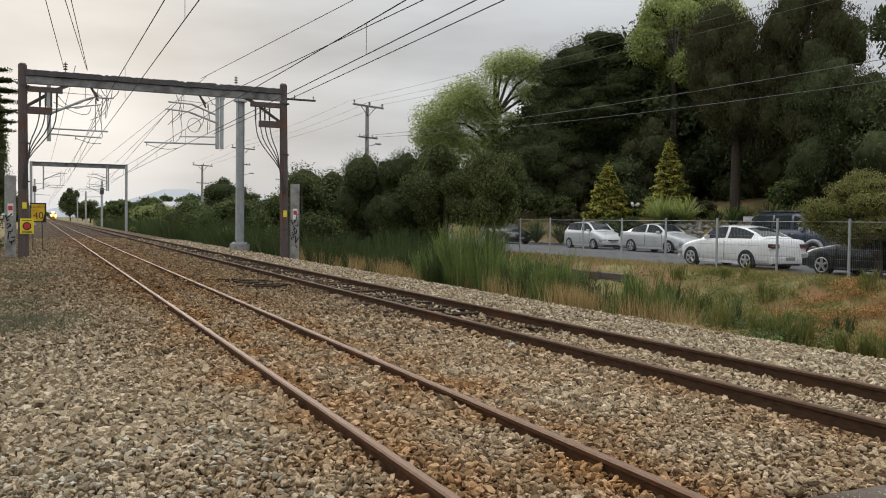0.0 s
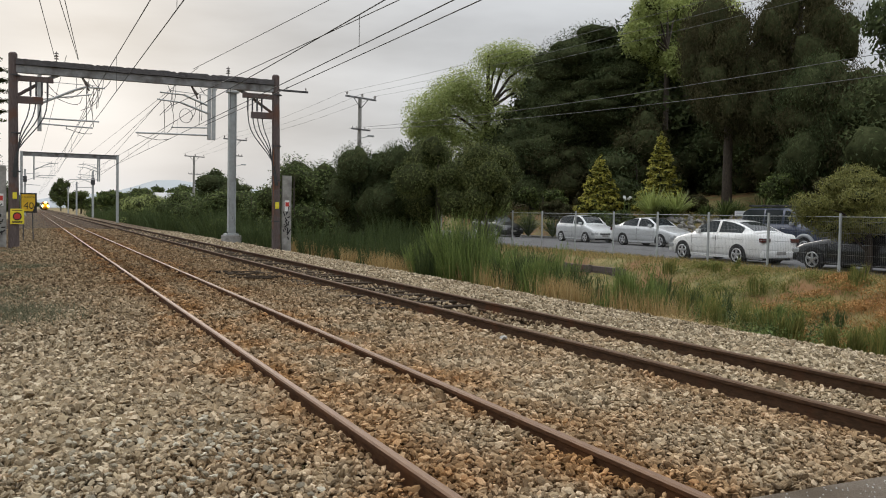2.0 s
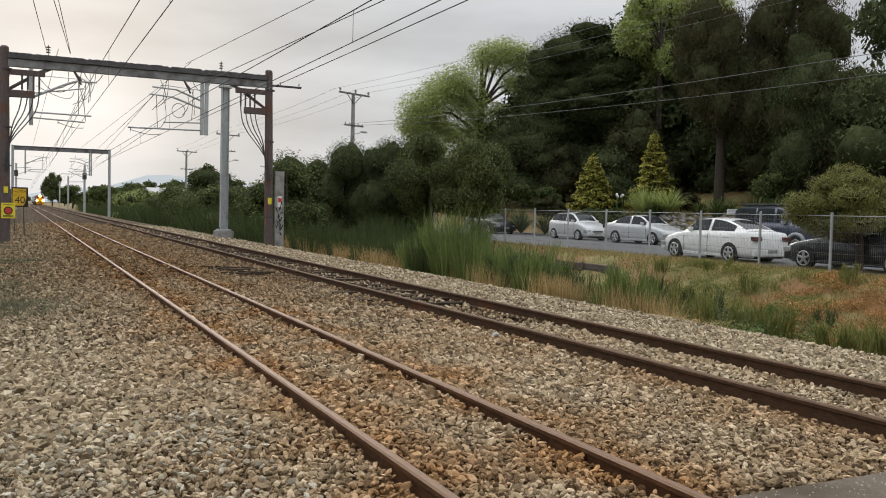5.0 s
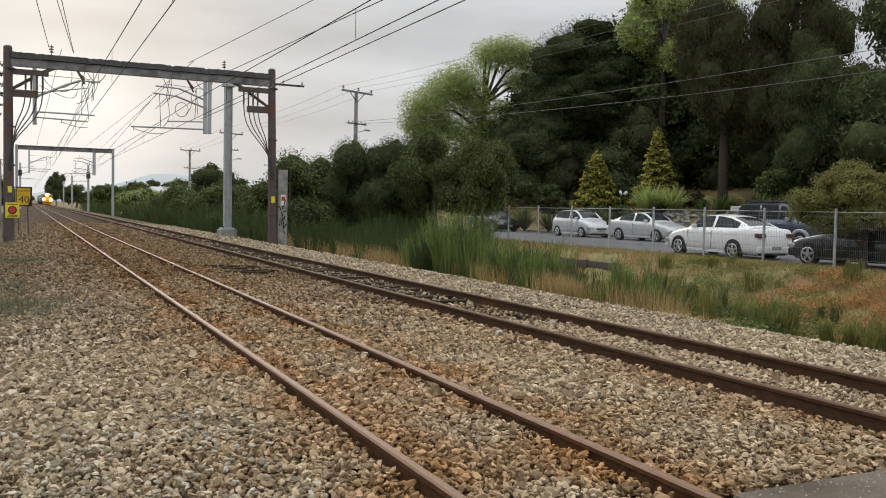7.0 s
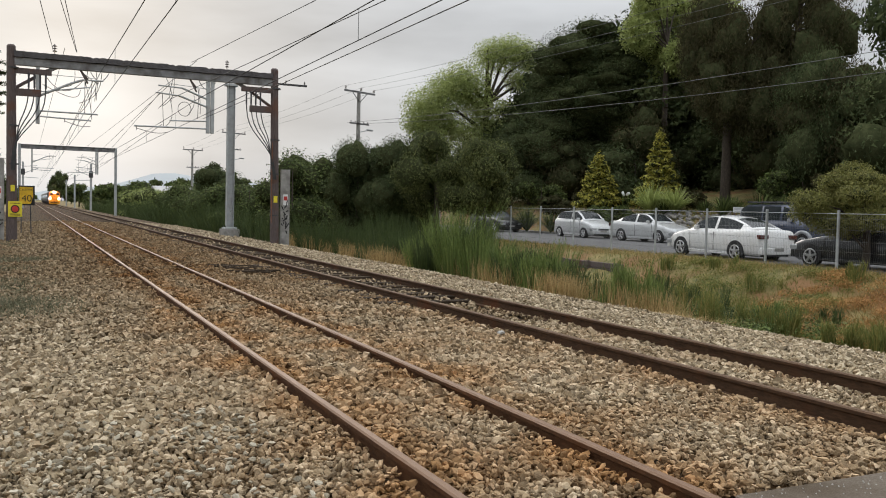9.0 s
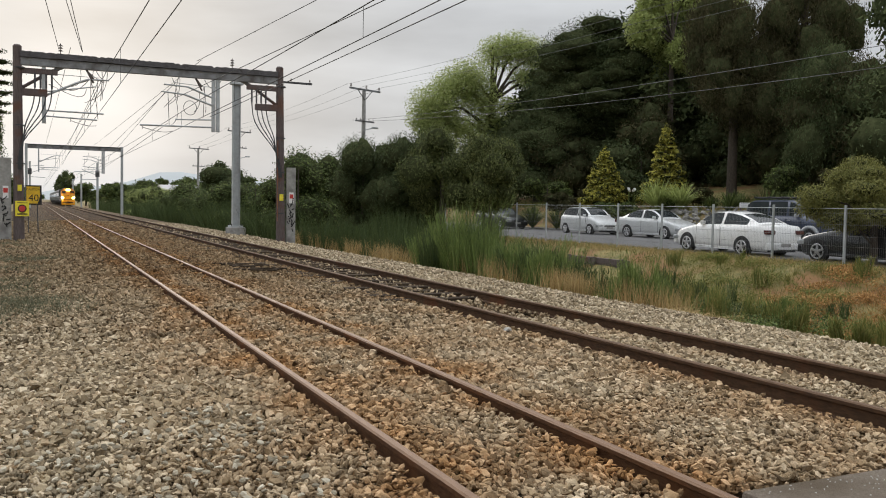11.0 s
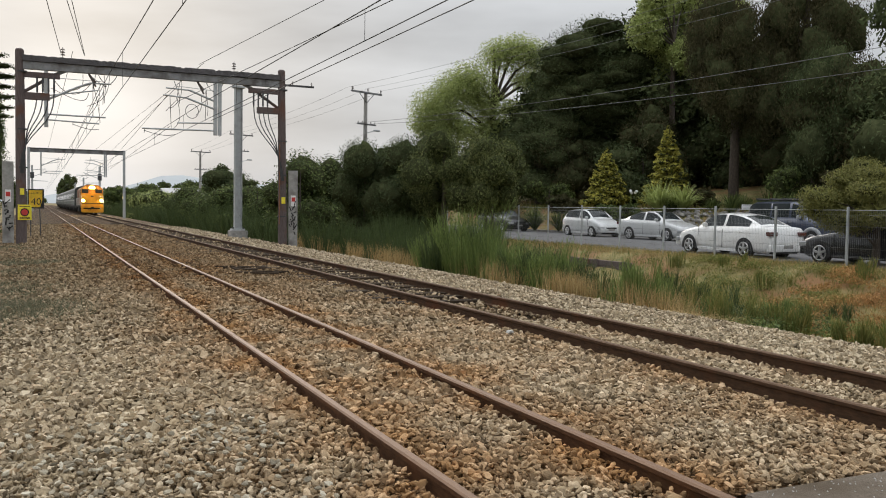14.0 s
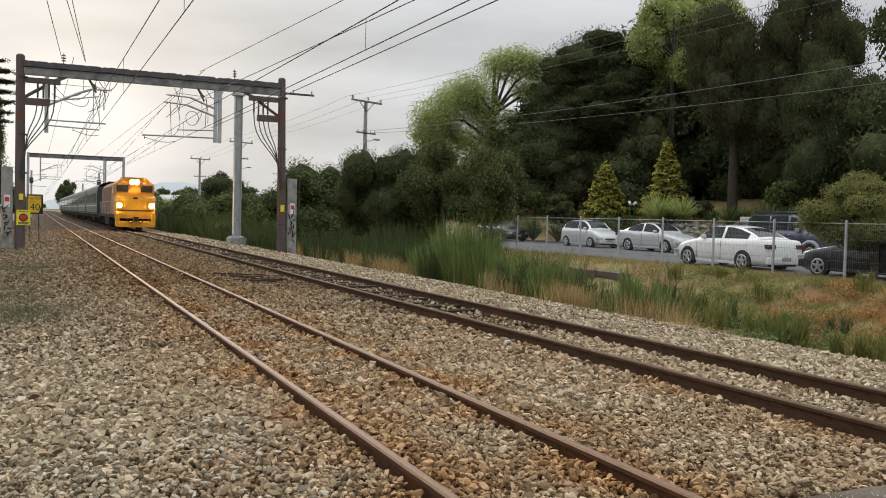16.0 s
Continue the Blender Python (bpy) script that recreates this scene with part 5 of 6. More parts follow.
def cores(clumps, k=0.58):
    """Opaque blobs filling the clumps, so that no light passes through the middle; their dark colour stands in for
    inner shade.
    """
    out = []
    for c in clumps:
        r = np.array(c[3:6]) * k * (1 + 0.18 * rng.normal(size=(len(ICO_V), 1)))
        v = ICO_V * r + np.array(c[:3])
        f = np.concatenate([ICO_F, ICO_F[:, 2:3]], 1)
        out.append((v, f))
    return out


def crown_mesh(clumps, n, size, **kw):
    v, f = leaves(clumps, n, size, **kw)
    return np_mesh("crown", v, f)


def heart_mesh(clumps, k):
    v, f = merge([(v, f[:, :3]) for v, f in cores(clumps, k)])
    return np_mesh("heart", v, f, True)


def blob(cx, cz, rx, rz, m, seed, ry=None, small=0.45, bottom=-1.0):
    """m clumps spread over an egg-shaped crown round (cx, 0, cz)."""
    r = np.random.default_rng(seed)
    out = []
    ry = ry or rx
    while len(out) < m:
        d = r.normal(size=3)
        d /= np.linalg.norm(d)
        if d[2] < bottom:
            continue
        k = 0.45 + 0.4 * r.random()
        s = small * (0.7 + 0.6 * r.random())
        out.append((cx + d[0] * rx * k, d[1] * ry * k, cz + d[2] * rz * k, rx * s, ry * s, rz * s * 0.8))
    return out


def tree(name, label, x, y, z, clumps, n, size, m, trunk=0.25, category="tree", group="", limbs=True, core=0.7, lean=0.0, **kw):
    t = thing(name, pose(x, y, z), label, category, group)
    top = max(c[2] for c in clumps)
    low = min(c[2] - c[5] for c in clumps)
    pts = [(0, 0, -0.4), (0.1 * lean, 0, low * 0.6), (lean * 0.5, 0.05, (low + top) / 2), (lean, 0.1, top)]
    tr = part("trunk", tube(pts, [trunk * 1.15, trunk, trunk * 0.7, trunk * 0.2], 9), M["bark"], t)
    if limbs:
        for c in clumps[:14]:
            a = Vector((lean * 0.4, 0, max(0.3, min(c[2] - 0.25 * abs(c[0]) - 0.5, (low + top) / 2))))
            b = Vector(c[:3])
            mid = a.lerp(b, 0.5) + Vector((0, 0, 0.12 * (b - a).length))
            part("limb", tube([a, mid, b], [trunk * 0.45, trunk * 0.28, trunk * 0.08], 6), M["bark"], t)
    cr = part("crown", crown_mesh(clumps, n, size, **kw), M[m], t)
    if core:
        part("inner_crown", heart_mesh(clumps, core), M["core_shade"], cr, "opaque core painted dark for the shade inside the crown")
    return t


def build_trees():
    # garden hillside across the road
    cl = blob(0, 10.4, 5.5, 6.3, 64, 1, small=0.34) + [(1.5, 0, 15.2, 2.4, 2.4, 1.6), (-1.5, 0, 14.6, 2.4, 2.4, 1.6), (-3.4, 0, 12.4, 2.2, 2.2, 1.4), (3.4, 0, 5.2, 2.4, 2.4, 2), (0, 0, 13.0, 3.6, 3.0, 2.4), (0, 0, 9.5, 4.4, 4, 4), (0, 0, 5.5, 4.2, 4, 3.5)]
    cl = [(a, b, c, p * 1.12, q * 1.12, r * (0.5 if i < 64 else 0.8)) for i, (a, b, c, p, q, r) in enumerate(cl)]   # flat layered boughs
    tree("dark_conifer", "large dense dark green conifer on the garden slope", 41.2, 60.0, 0.4, cl, 110000, 0.10, "leaf_dark", 0.5, group="hillside trees", flat=0.55, slim=0.35, core=0.62)
    cl = blob(0, 4.0, 5.2, 3.8, 18, 21, small=0.38)
    tree("dark_conifer", "dark evergreen shading the garden slope", 37.5, 62.0, 1.6, cl, 52000, 0.10, "leaf_dark", 0.4, group="hillside trees", flat=0.55, slim=0.35)
    cl = [(-6.2, 0, 10.6, 2.6, 2.6, 2.0), (-4.2, 0, 12.2, 2.6, 2.6, 2.0), (-2.4, 0, 13.3, 2.7, 2.7, 2.0), (-1.0, 0, 11.2, 2.4, 2.4, 1.8), (-5.0, 1, 9.6, 2.3, 2.3, 1.6), (0.8, 0, 16.0, 2.4, 2.4, 1.7), (2.6, 0, 16.8, 2.4, 2.4, 1.5),
          (4.6, 0, 16.2, 2.2, 2.2, 1.6), (3.6, 0, 14.0, 1.9, 1.9, 1.4), (5.4, 0, 13.4, 1.8, 1.8, 1.4), (-7.2, 0, 9.0, 1.8, 1.8, 1.3), (0.2, 0, 9.4, 2.0, 2.0, 1.4), (2.0, 0, 11.0, 1.3, 1.3, 1.0), (4.8, 0, 10.6, 1.4, 1.4, 1.2), (-6.0, 0, 8.4, 2.0, 2.0, 1.4), (-3.2, 0, 8.6, 2.2, 2.2, 1.5), (-0.4, 0, 8.2, 2.0, 2.0, 1.4), (2.6, 0, 8.6, 1.8, 1.8, 1.3), (-5.0, 0, 6.9, 1.8, 1.8, 1.2)]
    tree("spreading_tree", "light green broadleaf tree with open spreading crown", 40.1, 75.2, 0.3, cl, 64000, 0.125, "leaf_light", 0.42, group="hillside trees", core=0.0, shell=0.45, flat=0.9)
    cl = blob(0, 15.0, 4.8, 4.6, 22, 4, small=0.38)
    tree("spreading_tree", "tall light green broadleaf tree behind the conifers", 49.0, 57.5, 2.0, cl, 44000, 0.15, "leaf_light", 0.45, group="hillside trees", core=0.5, flat=0.6)
    cl = blob(0.3, 6.4, 3.3, 4.4, 14, 41, small=0.36)
    tree("spreading_tree", "yellow-green young tree between the conifers", 43.2, 52.6, 8.4, cl, 22000, 0.13, "leaf_light", 0.2, group="hillside trees", core=0.4, flat=0.6)
    cl = blob(0, 9.0, 3.0, 5.9, 34, 5, small=0.38, ry=3.2)
    tree("drooping_conifer", "tall dull green conifer with drooping sprays and a bare lower trunk", 39.2, 41.7, 1.9, cl, 76000, 0.09, "leaf_brown", 0.30, group="hillside trees", droop=1.2, slim=0.42, core=0.58, flat=0.5)
    cl = blob(0, 8.0, 2.9, 6.9, 34, 6, small=0.40)
    tree("drooping_conifer", "tall brownish conifer with drooping sprays", 43.0, 39.8, 2.4, cl, 76000, 0.09, "leaf_brown", 0.42, group="hillside trees", droop=1.2, slim=0.42, core=0.62, flat=0.5)
    cl = blob(0, 4.4, 4.6, 3.5, 28, 7, small=0.42)
    tree("drooping_conifer", "broad brownish conifer on the slope", 42.0, 33.2, 2.2, cl, 60000, 0.09, "leaf_brown", 0.4, group="hillside trees", droop=1.2, slim=0.42, core=0.62, flat=0.5)
    cl = blob(0, 4.6, 2.6, 4.4, 20, 8, small=0.45)
    tree("drooping_conifer", "dark conifer behind the parked cars", 39.4, 35.4, 2.0, cl, 40000, 0.09, "leaf_dark", 0.4, group="hillside trees", droop=1.0, slim=0.4, flat=0.5)
    for i, (x, y, h, r) in enumerate(((47, 56, 14, 6), (52, 50, 9, 6), (55, 46, 6, 6), (46, 72, 12, 6), (36, 88, 7, 5), (30, 96, 6, 5), (50, 62, 14, 6), (49, 44, 8, 5))):
        tree("dark_conifer", "dark evergreen at the back of the garden slope", x, y, float(ground_z(x)), blob(0, h * 0.5, r, h * 0.5, 16, 50 + i, small=0.45), 14000, 0.26, "leaf_dark", 0.4, group="hillside trees", limbs=False, core=0.65, flat=0.5)
    for i, (x, y) in enumerate(((50, 55), (48, 51.5), (46.5, 48.5), (49, 47), (52, 58), (53, 53))):
        tree("understorey_shrub", "dark evergreen undergrowth below the tall trees", x, y, float(ground_z(x)) - 0.4, blob(0, 3.2, 3.4, 3.6, 12, 240 + i, small=0.48), 5000, 0.18, "leaf_dark", 0.15, "shrub", "hillside undergrowth", limbs=False, core=0.65)
    # overhanging sprays above the road
    cl = [(0, 0, 7.6, 0.9, 0.9, 0.6), (0.9, 0, 8.3, 1.0, 1.0, 0.8), (0.5, 0.4, 7.0, 0.4, 0.4, 0.7), (1.9, 0, 7.9, 1.3, 1.3, 1.0), (1.4, 0, 6.3, 0.5, 0.5, 0.5), (2.6, 0, 5.8, 0.9, 0.9, 0.7)]
    tree("roadside_tree", "roadside tree with thin hanging leaf sprays", 27.5, 18.7, -0.05, [(c[0] - 3.7, *c[1:]) for c in cl], 3400, 0.13, "leaf_dark", 0.16, group="roadside trees", core=0.0, droop=1.0, lean=-2.2)
    # golden conifers
    for x, y, z, h, r in ((33.05, 46.5, 1.45, 3.75, 1.55), (35.4, 43.4, 1.55, 5.0, 1.6)):
        cl = []
        rr = np.random.default_rng(int(h * 10))
        for k in range(46):
            f = (k + 0.5) / 46
            zz = 0.35 + f * (h - 0.5)
            rad = r * (1 - f) ** 0.85
            a = 2.4 * k + rr.normal(0, 0.3)
            s = 0.20 + 0.30 * (1 - f)
            cl.append((rad * 0.75 * math.cos(a), rad * 0.75 * math.sin(a), zz, s * 1.25, s * 1.25, s * 0.5))
        cl.append((0, 0, h - 0.15, 0.12, 0.12, 0.4))
        tree("golden_conifer", "golden yellow conical garden conifer", x, y, z, cl, 9000, 0.11, "leaf_gold", 0.12, "tree", "golden conifers", limbs=False, core=0.7, flat=0.8)
    # shrubs and hedge on the strip between the line and the road
    H = [(15.3, 42.5, 6.0, 2.1, 61, "leaf_dark", "wispy dark evergreen shrub beside the railway"), (16.9, 40.4, 5.9, 2.0, 62, "leaf_dark", "dense dark evergreen hedge shrub"),
         (17.4, 37.4, 5.4, 1.8, 63, "leaf_hedge", "leafy dark hedge tree beside the railway"), (18.3, 34.9, 5.0, 1.75, 64, "leaf_hedge", "leafy dark hedge tree beside the road"), (18.0, 33.7, 4.8, 1.35, 65, "leaf_hedge", "leafy dark hedge tree beside the road")]
    for x, y, h, r, sd, m, lab in H:
        lift = 0.7 if x > 18 else (0.5 if x > 17 else 0.0)
        z = float(ground_z(x))
        tree("hedge_tree", lab, x, y, z, blob(0, h * 0.52 + lift * 0.5, r, h * 0.46 - lift * 0.45, 16, sd, small=0.42), 36000, 0.07, m, 0.07 if x >= 18 else 0.14, "shrub", "trackside shrubs", droop=0.5, slim=0.35, limbs=x > 18, flat=0.9)
    for x, y, h, r, sd, m in ((13.4, 48.0, 6.0, 2.3, 71, "leaf_mid"), (15.2, 51.0, 7.0, 2.5, 72, "leaf_mid"), (12.6, 55.0, 4.4, 2.4, 73, "leaf_mid"), (12.8, 63.0, 4.0, 2.6, 74, "leaf_mid"), (13.5, 72.0, 4.2, 2.8, 75, "leaf_mid"),
                              (13.5, 84.0, 4.2, 3.0, 76, "leaf_mid"), (14.5, 98.0, 4.2, 3.2, 77, "leaf_mid"), (17.0, 88.0, 6.0, 3.0, 78, "leaf_dark"), (13.0, 116.0, 4.4, 3.4, 79, "leaf_light"), (14.0, 132.0, 4.4, 3.4, 80, "leaf_mid"),
                              (19.0, 46.0, 5.0, 2.6, 81, "leaf_mid"), (17.8, 60.0, 4.6, 3.0, 82, "leaf_mid")):
        tree("trackside_shrub", "rounded green shrub growing beside the railway", x, y, float(ground_z(x)) - 0.1, blob(0, h * 0.45, r, h * 0.5, 12, sd, small=0.45), 15000, 0.10, m, 0.1, "shrub", "trackside shrubs", limbs=False, flat=0.9)
    # overhanging acacia-like tree by the fence
    cl = blob(-0.35, 1.9, 1.7, 1.25, 22, 91, small=0.33)
    tree("acacia", "feathery olive-green tree leaning over the mesh fence", 20.95, 16.75, -0.1, cl, 52000, 0.05, "leaf_olive", 0.1, "tree", "roadside trees", core=0.5, droop=0.4, slim=0.3, flat=0.8)
    # dense undergrowth below the tall trees
    r = np.random.default_rng(71)
    for i in range(16):
        y = 20 + 3.3 * i
        x = 38.5 + (i % 3) * 2.4 + (5.0 if 34 < y < 47 else 0.0)
        h = 5.5 + 3.0 * r.random()
        tree("understorey_shrub", "dark evergreen undergrowth below the tall trees", x, y, float(ground_z(x)) - 0.2, blob(0, h * 0.42, 3.2, h * 0.5, 12, 200 + i, small=0.48), 9000, 0.14, "leaf_dark" if i % 2 else "leaf_brown", 0.15, "shrub", "hillside undergrowth", limbs=False, core=0.65, droop=0.4, slim=0.4, flat=0.5)
    # far trees
    for x, y, h, r, sd, m in ((27.5, 150, 8.0, 3.0, 101, "leaf_dark"), (22, 190, 6.5, 4, 102, "leaf_mid"), (16, 210, 6, 4, 103, "leaf_mid"), (14.5, 300, 7, 5.0, 104, "leaf_mid"), (12.0, 420, 16, 4.4, 105, "leaf_mid"), (-9, 330, 10, 6, 106, "leaf_mid"), (17, 420, 9, 5, 113, "leaf_mid"),
                              (28, 260, 8, 6, 107, "leaf_mid"), (36, 230, 8, 6, 108, "leaf_mid"), (46, 210, 8, 6, 109, "leaf_mid"), (13, 165, 4.6, 3.4, 110, "leaf_mid"), (-3, 250, 5, 5, 111, "leaf_mid"), (24, 170, 6, 4, 112, "leaf_mid")):
        tree("far_tree", "distant tree beside the railway line", x, y, -0.3, blob(0, h * 0.5, r, h * 0.5, 12, sd, small=0.42), 5000, 0.34, m, 0.25, "tree", "distant trees", limbs=False)
    tree("poplar", "tall thin green tree beyond the railway portal", -4.5, 84.0, -0.3, blob(0, 7.4, 1.8, 6.4, 22, 131, small=0.40), 14000, 0.14, "leaf_mid", 0.2, "tree", "distant trees", limbs=False, flat=0.8)
    # left edge: layered cypress boughs and low growth
    cl = [(0.4, 0, 11.6, 1.6, 1.2, 0.16), (0.7, 0, 10.9, 1.9, 1.2, 0.18), (0.9, 0, 10.2, 2.0, 1.2, 0.18), (0.8, 0, 9.5, 1.9, 1.2, 0.2), (0.9, 0, 8.8, 2.0, 1.2, 0.18), (0.7, 0, 8.1, 1.9, 1.2, 0.18), (0.6, 0, 7.5, 1.9, 1.2, 0.16), (0.0, 0, 5.6, 1.5, 1.2, 1.2), (0.6, 0, 4.0, 1.6, 1.3, 1.6), (0, 0, 2, 1.8, 1.5, 1.6)]
    tree("left_cypress", "dark layered cypress with flat boughs", -3.7, 67.0, -0.3, cl, 14000, 0.085, "leaf_dark", 0.22, "tree", "", core=0.7, flat=0.8)
    for x, y, h, r, sd in ((-2.6, 44, 2.6, 1.3, 121), (-2.4, 38.6, 1.5, 0.9, 122), (-3.4, 52, 3.2, 1.6, 123)):
        tree("trackside_shrub", "low green growth beside the portal post", x, y, -0.3, blob(0, h * 0.45, r, h * 0.5, 9, sd, small=0.45), 3500, 0.12, "leaf_mid", 0.06, "shrub", "trackside shrubs", limbs=False)


build_trees()


def blades(base, height, n, width, lean, spread, bend=0.35, seed=0, short=False):
    """n upright blades or stems: thin bent strips of two quads and a tip, round base points."""
    r = np.random.default_rng(seed)
    base = np.asarray(base, float)
    k = r.integers(0, len(base), n)
    off = r.normal(0, 1, (n, 2)) * (spread[k] if np.ndim(spread) else spread)[..., None] if np.ndim(spread) else r.normal(0, spread, (n, 2))
    hh = (height[k] if np.ndim(height) else np.full(n, height)) * (0.55 + 0.5 * r.random(n))
    p0 = base[k] + np.column_stack([off, np.zeros(n)])
    p0[:, 2] = ground_z(p0[:, 0]) - 0.05
    dr = r.normal(0, lean, (n, 2)) + off * (0.5 if np.ndim(height) else 0.1)
    a = r.random(n) * 2 * math.pi
    w = np.column_stack([np.cos(a), np.sin(a), np.zeros(n)]) * (width * (0.6 + 0.8 * r.random(n)))[:, None]
    p1 = p0 + np.column_stack([dr * hh[:, None] * 0.4, hh * 0.55])
    p2 = p0 + np.column_stack([dr * hh[:, None] * (0.4 + bend * 1.6), hh])
    if short:
        q = np.stack([p0 - w, p0 + w, p2 + w * 0.3], 1).reshape(-1, 3)
        return np_mesh("blades", q, np.arange(3 * n).reshape(-1, 3))
    q = np.stack([p0 - w, p0 + w, p1 + w * 0.8, p1 - w * 0.8, p2 + w * 0.15, p2 - w * 0.15], 1).reshape(-1, 3)
    o = np.arange(n)[:, None] * 6
    f = np.concatenate([o + np.array([0, 1, 2, 3]), o + np.array([3, 2, 4, 5])])
    return np_mesh("blades", q, f)


def broom(x, y, h, n=420, spread=0.28, seed=0, label="upright green broom bush on the ballast edge", m_="broom"):
    t = thing("broom_bush", pose(x, y, float(ground_z(x))), label, "bush", "broom bushes")
    r = np.random.default_rng(seed)
    n = int(n * 0.7)
    plumes = max(4, int(9 * h))
    pk = r.integers(0, plumes, n)
    a, lean = (r.random(plumes) * 6.283)[pk], np.abs(r.normal(0, 0.075, plumes))[pk] + np.abs(r.normal(0, 0.035, n))
    b0 = r.normal(0, spread, (plumes, 2))[pk] + r.normal(0, 0.035 + 0.02 * h, (n, 2))
    hh = h * (0.5 + 0.5 * r.random(plumes) ** 0.7)[pk] * (0.55 + 0.45 * r.random(n) ** 0.6)
    p0 = np.column_stack([b0, np.full(n, -0.06)])
    st = r.random(n) * 0.35
    p0[:, 2] += st * hh
    d = np.column_stack([np.cos(a) * lean + b0[:, 0] * 0.28, np.sin(a) * lean + b0[:, 1] * 0.28])
    p1 = p0 + np.column_stack([d * (hh * 0.5)[:, None], hh * 0.5 * (1 - st)])
    p2 = p0 + np.column_stack([d * hh[:, None] * 1.15, hh * (1 - st)])
    an = r.random(n) * 6.283
    w = np.column_stack([np.cos(an), np.sin(an), 0 * an]) * (0.005 + 0.006 * r.random(n))[:, None]
    q = np.stack([p0 - w, p0 + w, p1 + w * 1.2, p1 - w * 1.2, p2 + w * 0.2, p2 - w * 0.2], 1).reshape(-1, 3)
    o = np.arange(n)[:, None] * 6
    f = np.concatenate([o + np.array([0, 1, 2, 3]), o + np.array([3, 2, 4, 5])])
    # short side sprigs
    m = int(n * 2.6)
    k = r.integers(0, n, m)
    fr = 0.3 + 0.7 * r.random(m)
    s0 = p0[k] + (p2[k] - p0[k]) * fr[:, None]
    sd = np.column_stack([r.normal(0, 0.4, (m, 2)), np.full(m, 1.0)])
    s1 = s0 + sd * (0.05 + 0.13 * r.random(m))[:, None]
    sw = np.column_stack([np.cos(an[k]), np.sin(an[k]), 0 * k]) * 0.006
    q2 = np.stack([s0 - sw, s0 + sw, s1 + sw * 0.6, s1 - sw * 0.6], 1).reshape(-1, 3)
    f2 = len(q) + np.arange(4 * m).reshape(-1, 4)
    part("foliage", np_mesh("foliage", np.concatenate([q, q2]), np.concatenate([f, f2])), M[m_], t)


def build_brooms():
    r = np.random.default_rng(31)
    # place and height of the tips above rail level
    spots = [(12.0, 24.6, 1.75), (12.3, 25.4, 1.5), (11.8, 26.3, 1.0), (12.7, 24.0, 1.5), (11.9, 23.4, 1.2), (12.4, 27.4, 0.75), (12.2, 22.5, 1.0), (11.7, 25.2, 1.2), (12.0, 29.2, 0.75), (11.6, 30.6, 0.6), (12.5, 31.8, 0.6), (11.9, 33.4, 0.75),
             (12.2, 35.0, 0.95), (12.1, 37.0, 1.1), (12.0, 21.5, 0.9), (12.3, 20.3, 0.8), (11.9, 19.2, 0.65), (12.7, 19.8, 0.65), (12.8, 21.0, 0.8), (12.3, 18.3, 0.4), (12.0, 15.5, 0.65), (12.3, 15.9, 0.3), (14.3, 16.3, -0.05),
             (13.5, 10.9, -0.42), (13.8, 10.4, -0.3), (12.6, 13.6, 0.0), (13.7, 13.1, -0.25), (13.4, 34.0, 1.3), (14.2, 36.2, 1.6), (13.3, 31.5, 0.8), (15.5, 36.0, 1.4), (15.0, 33.5, 1.1)]
    for i, (x, y, top) in enumerate(spots):
        g = float(ground_z(x))
        h = (top - g) * (1.0 if top > 1.1 else 0.95)
        broom(x, y, h, int(380 + 190 * h), 0.20 + 0.05 * h, 300 + i, m_="broom_dark" if y > 28.5 or (i % 4 == 3 and y > 17) else ("bank_weed" if x > 12.5 and y < 17 else "broom"))
    for i in range(8):
        x = 14.6 + 3.4 * r.random()
        y = 11.5 + 10.5 * r.random()
        if x > 15 and y < 14.5:
            continue
        broom(x, y, 0.3 + 0.4 * r.random(), 150, 0.28, 500 + i, "low olive weed tuft on the ditch bank", "bank_weed")
    for i in range(46):                       # ragged green tufts down the ditch side
        y = 12.5 + 9.5 * r.random()
        x = 12.2 + r.random() ** 1.4 * 3.6
        broom(x, y, 0.3 + 0.75 * r.random() ** 2, int(60 + 90 * r.random()), 0.13 + 0.2 * r.random(), 600 + i, "ragged green weed tuft on the ditch bank", ("broom", "broom_dark", "bank_weed")[i % 3])
    for i in range(60):
        y = 36.5 + i * 2.2 + max(0, i - 34) * 1.5 + r.normal(0, 0.5)
        x = 10.5 + 0.006 * (y - 36) + r.random() * 1.4
        broom(x, y, (1.55 + r.random() * 0.6) if y < 50 else (2.3 + r.random() * 1.0), 340, 0.6, 400 + i, "tall dark green broom scrub along the track", "broom_dark")


build_brooms()


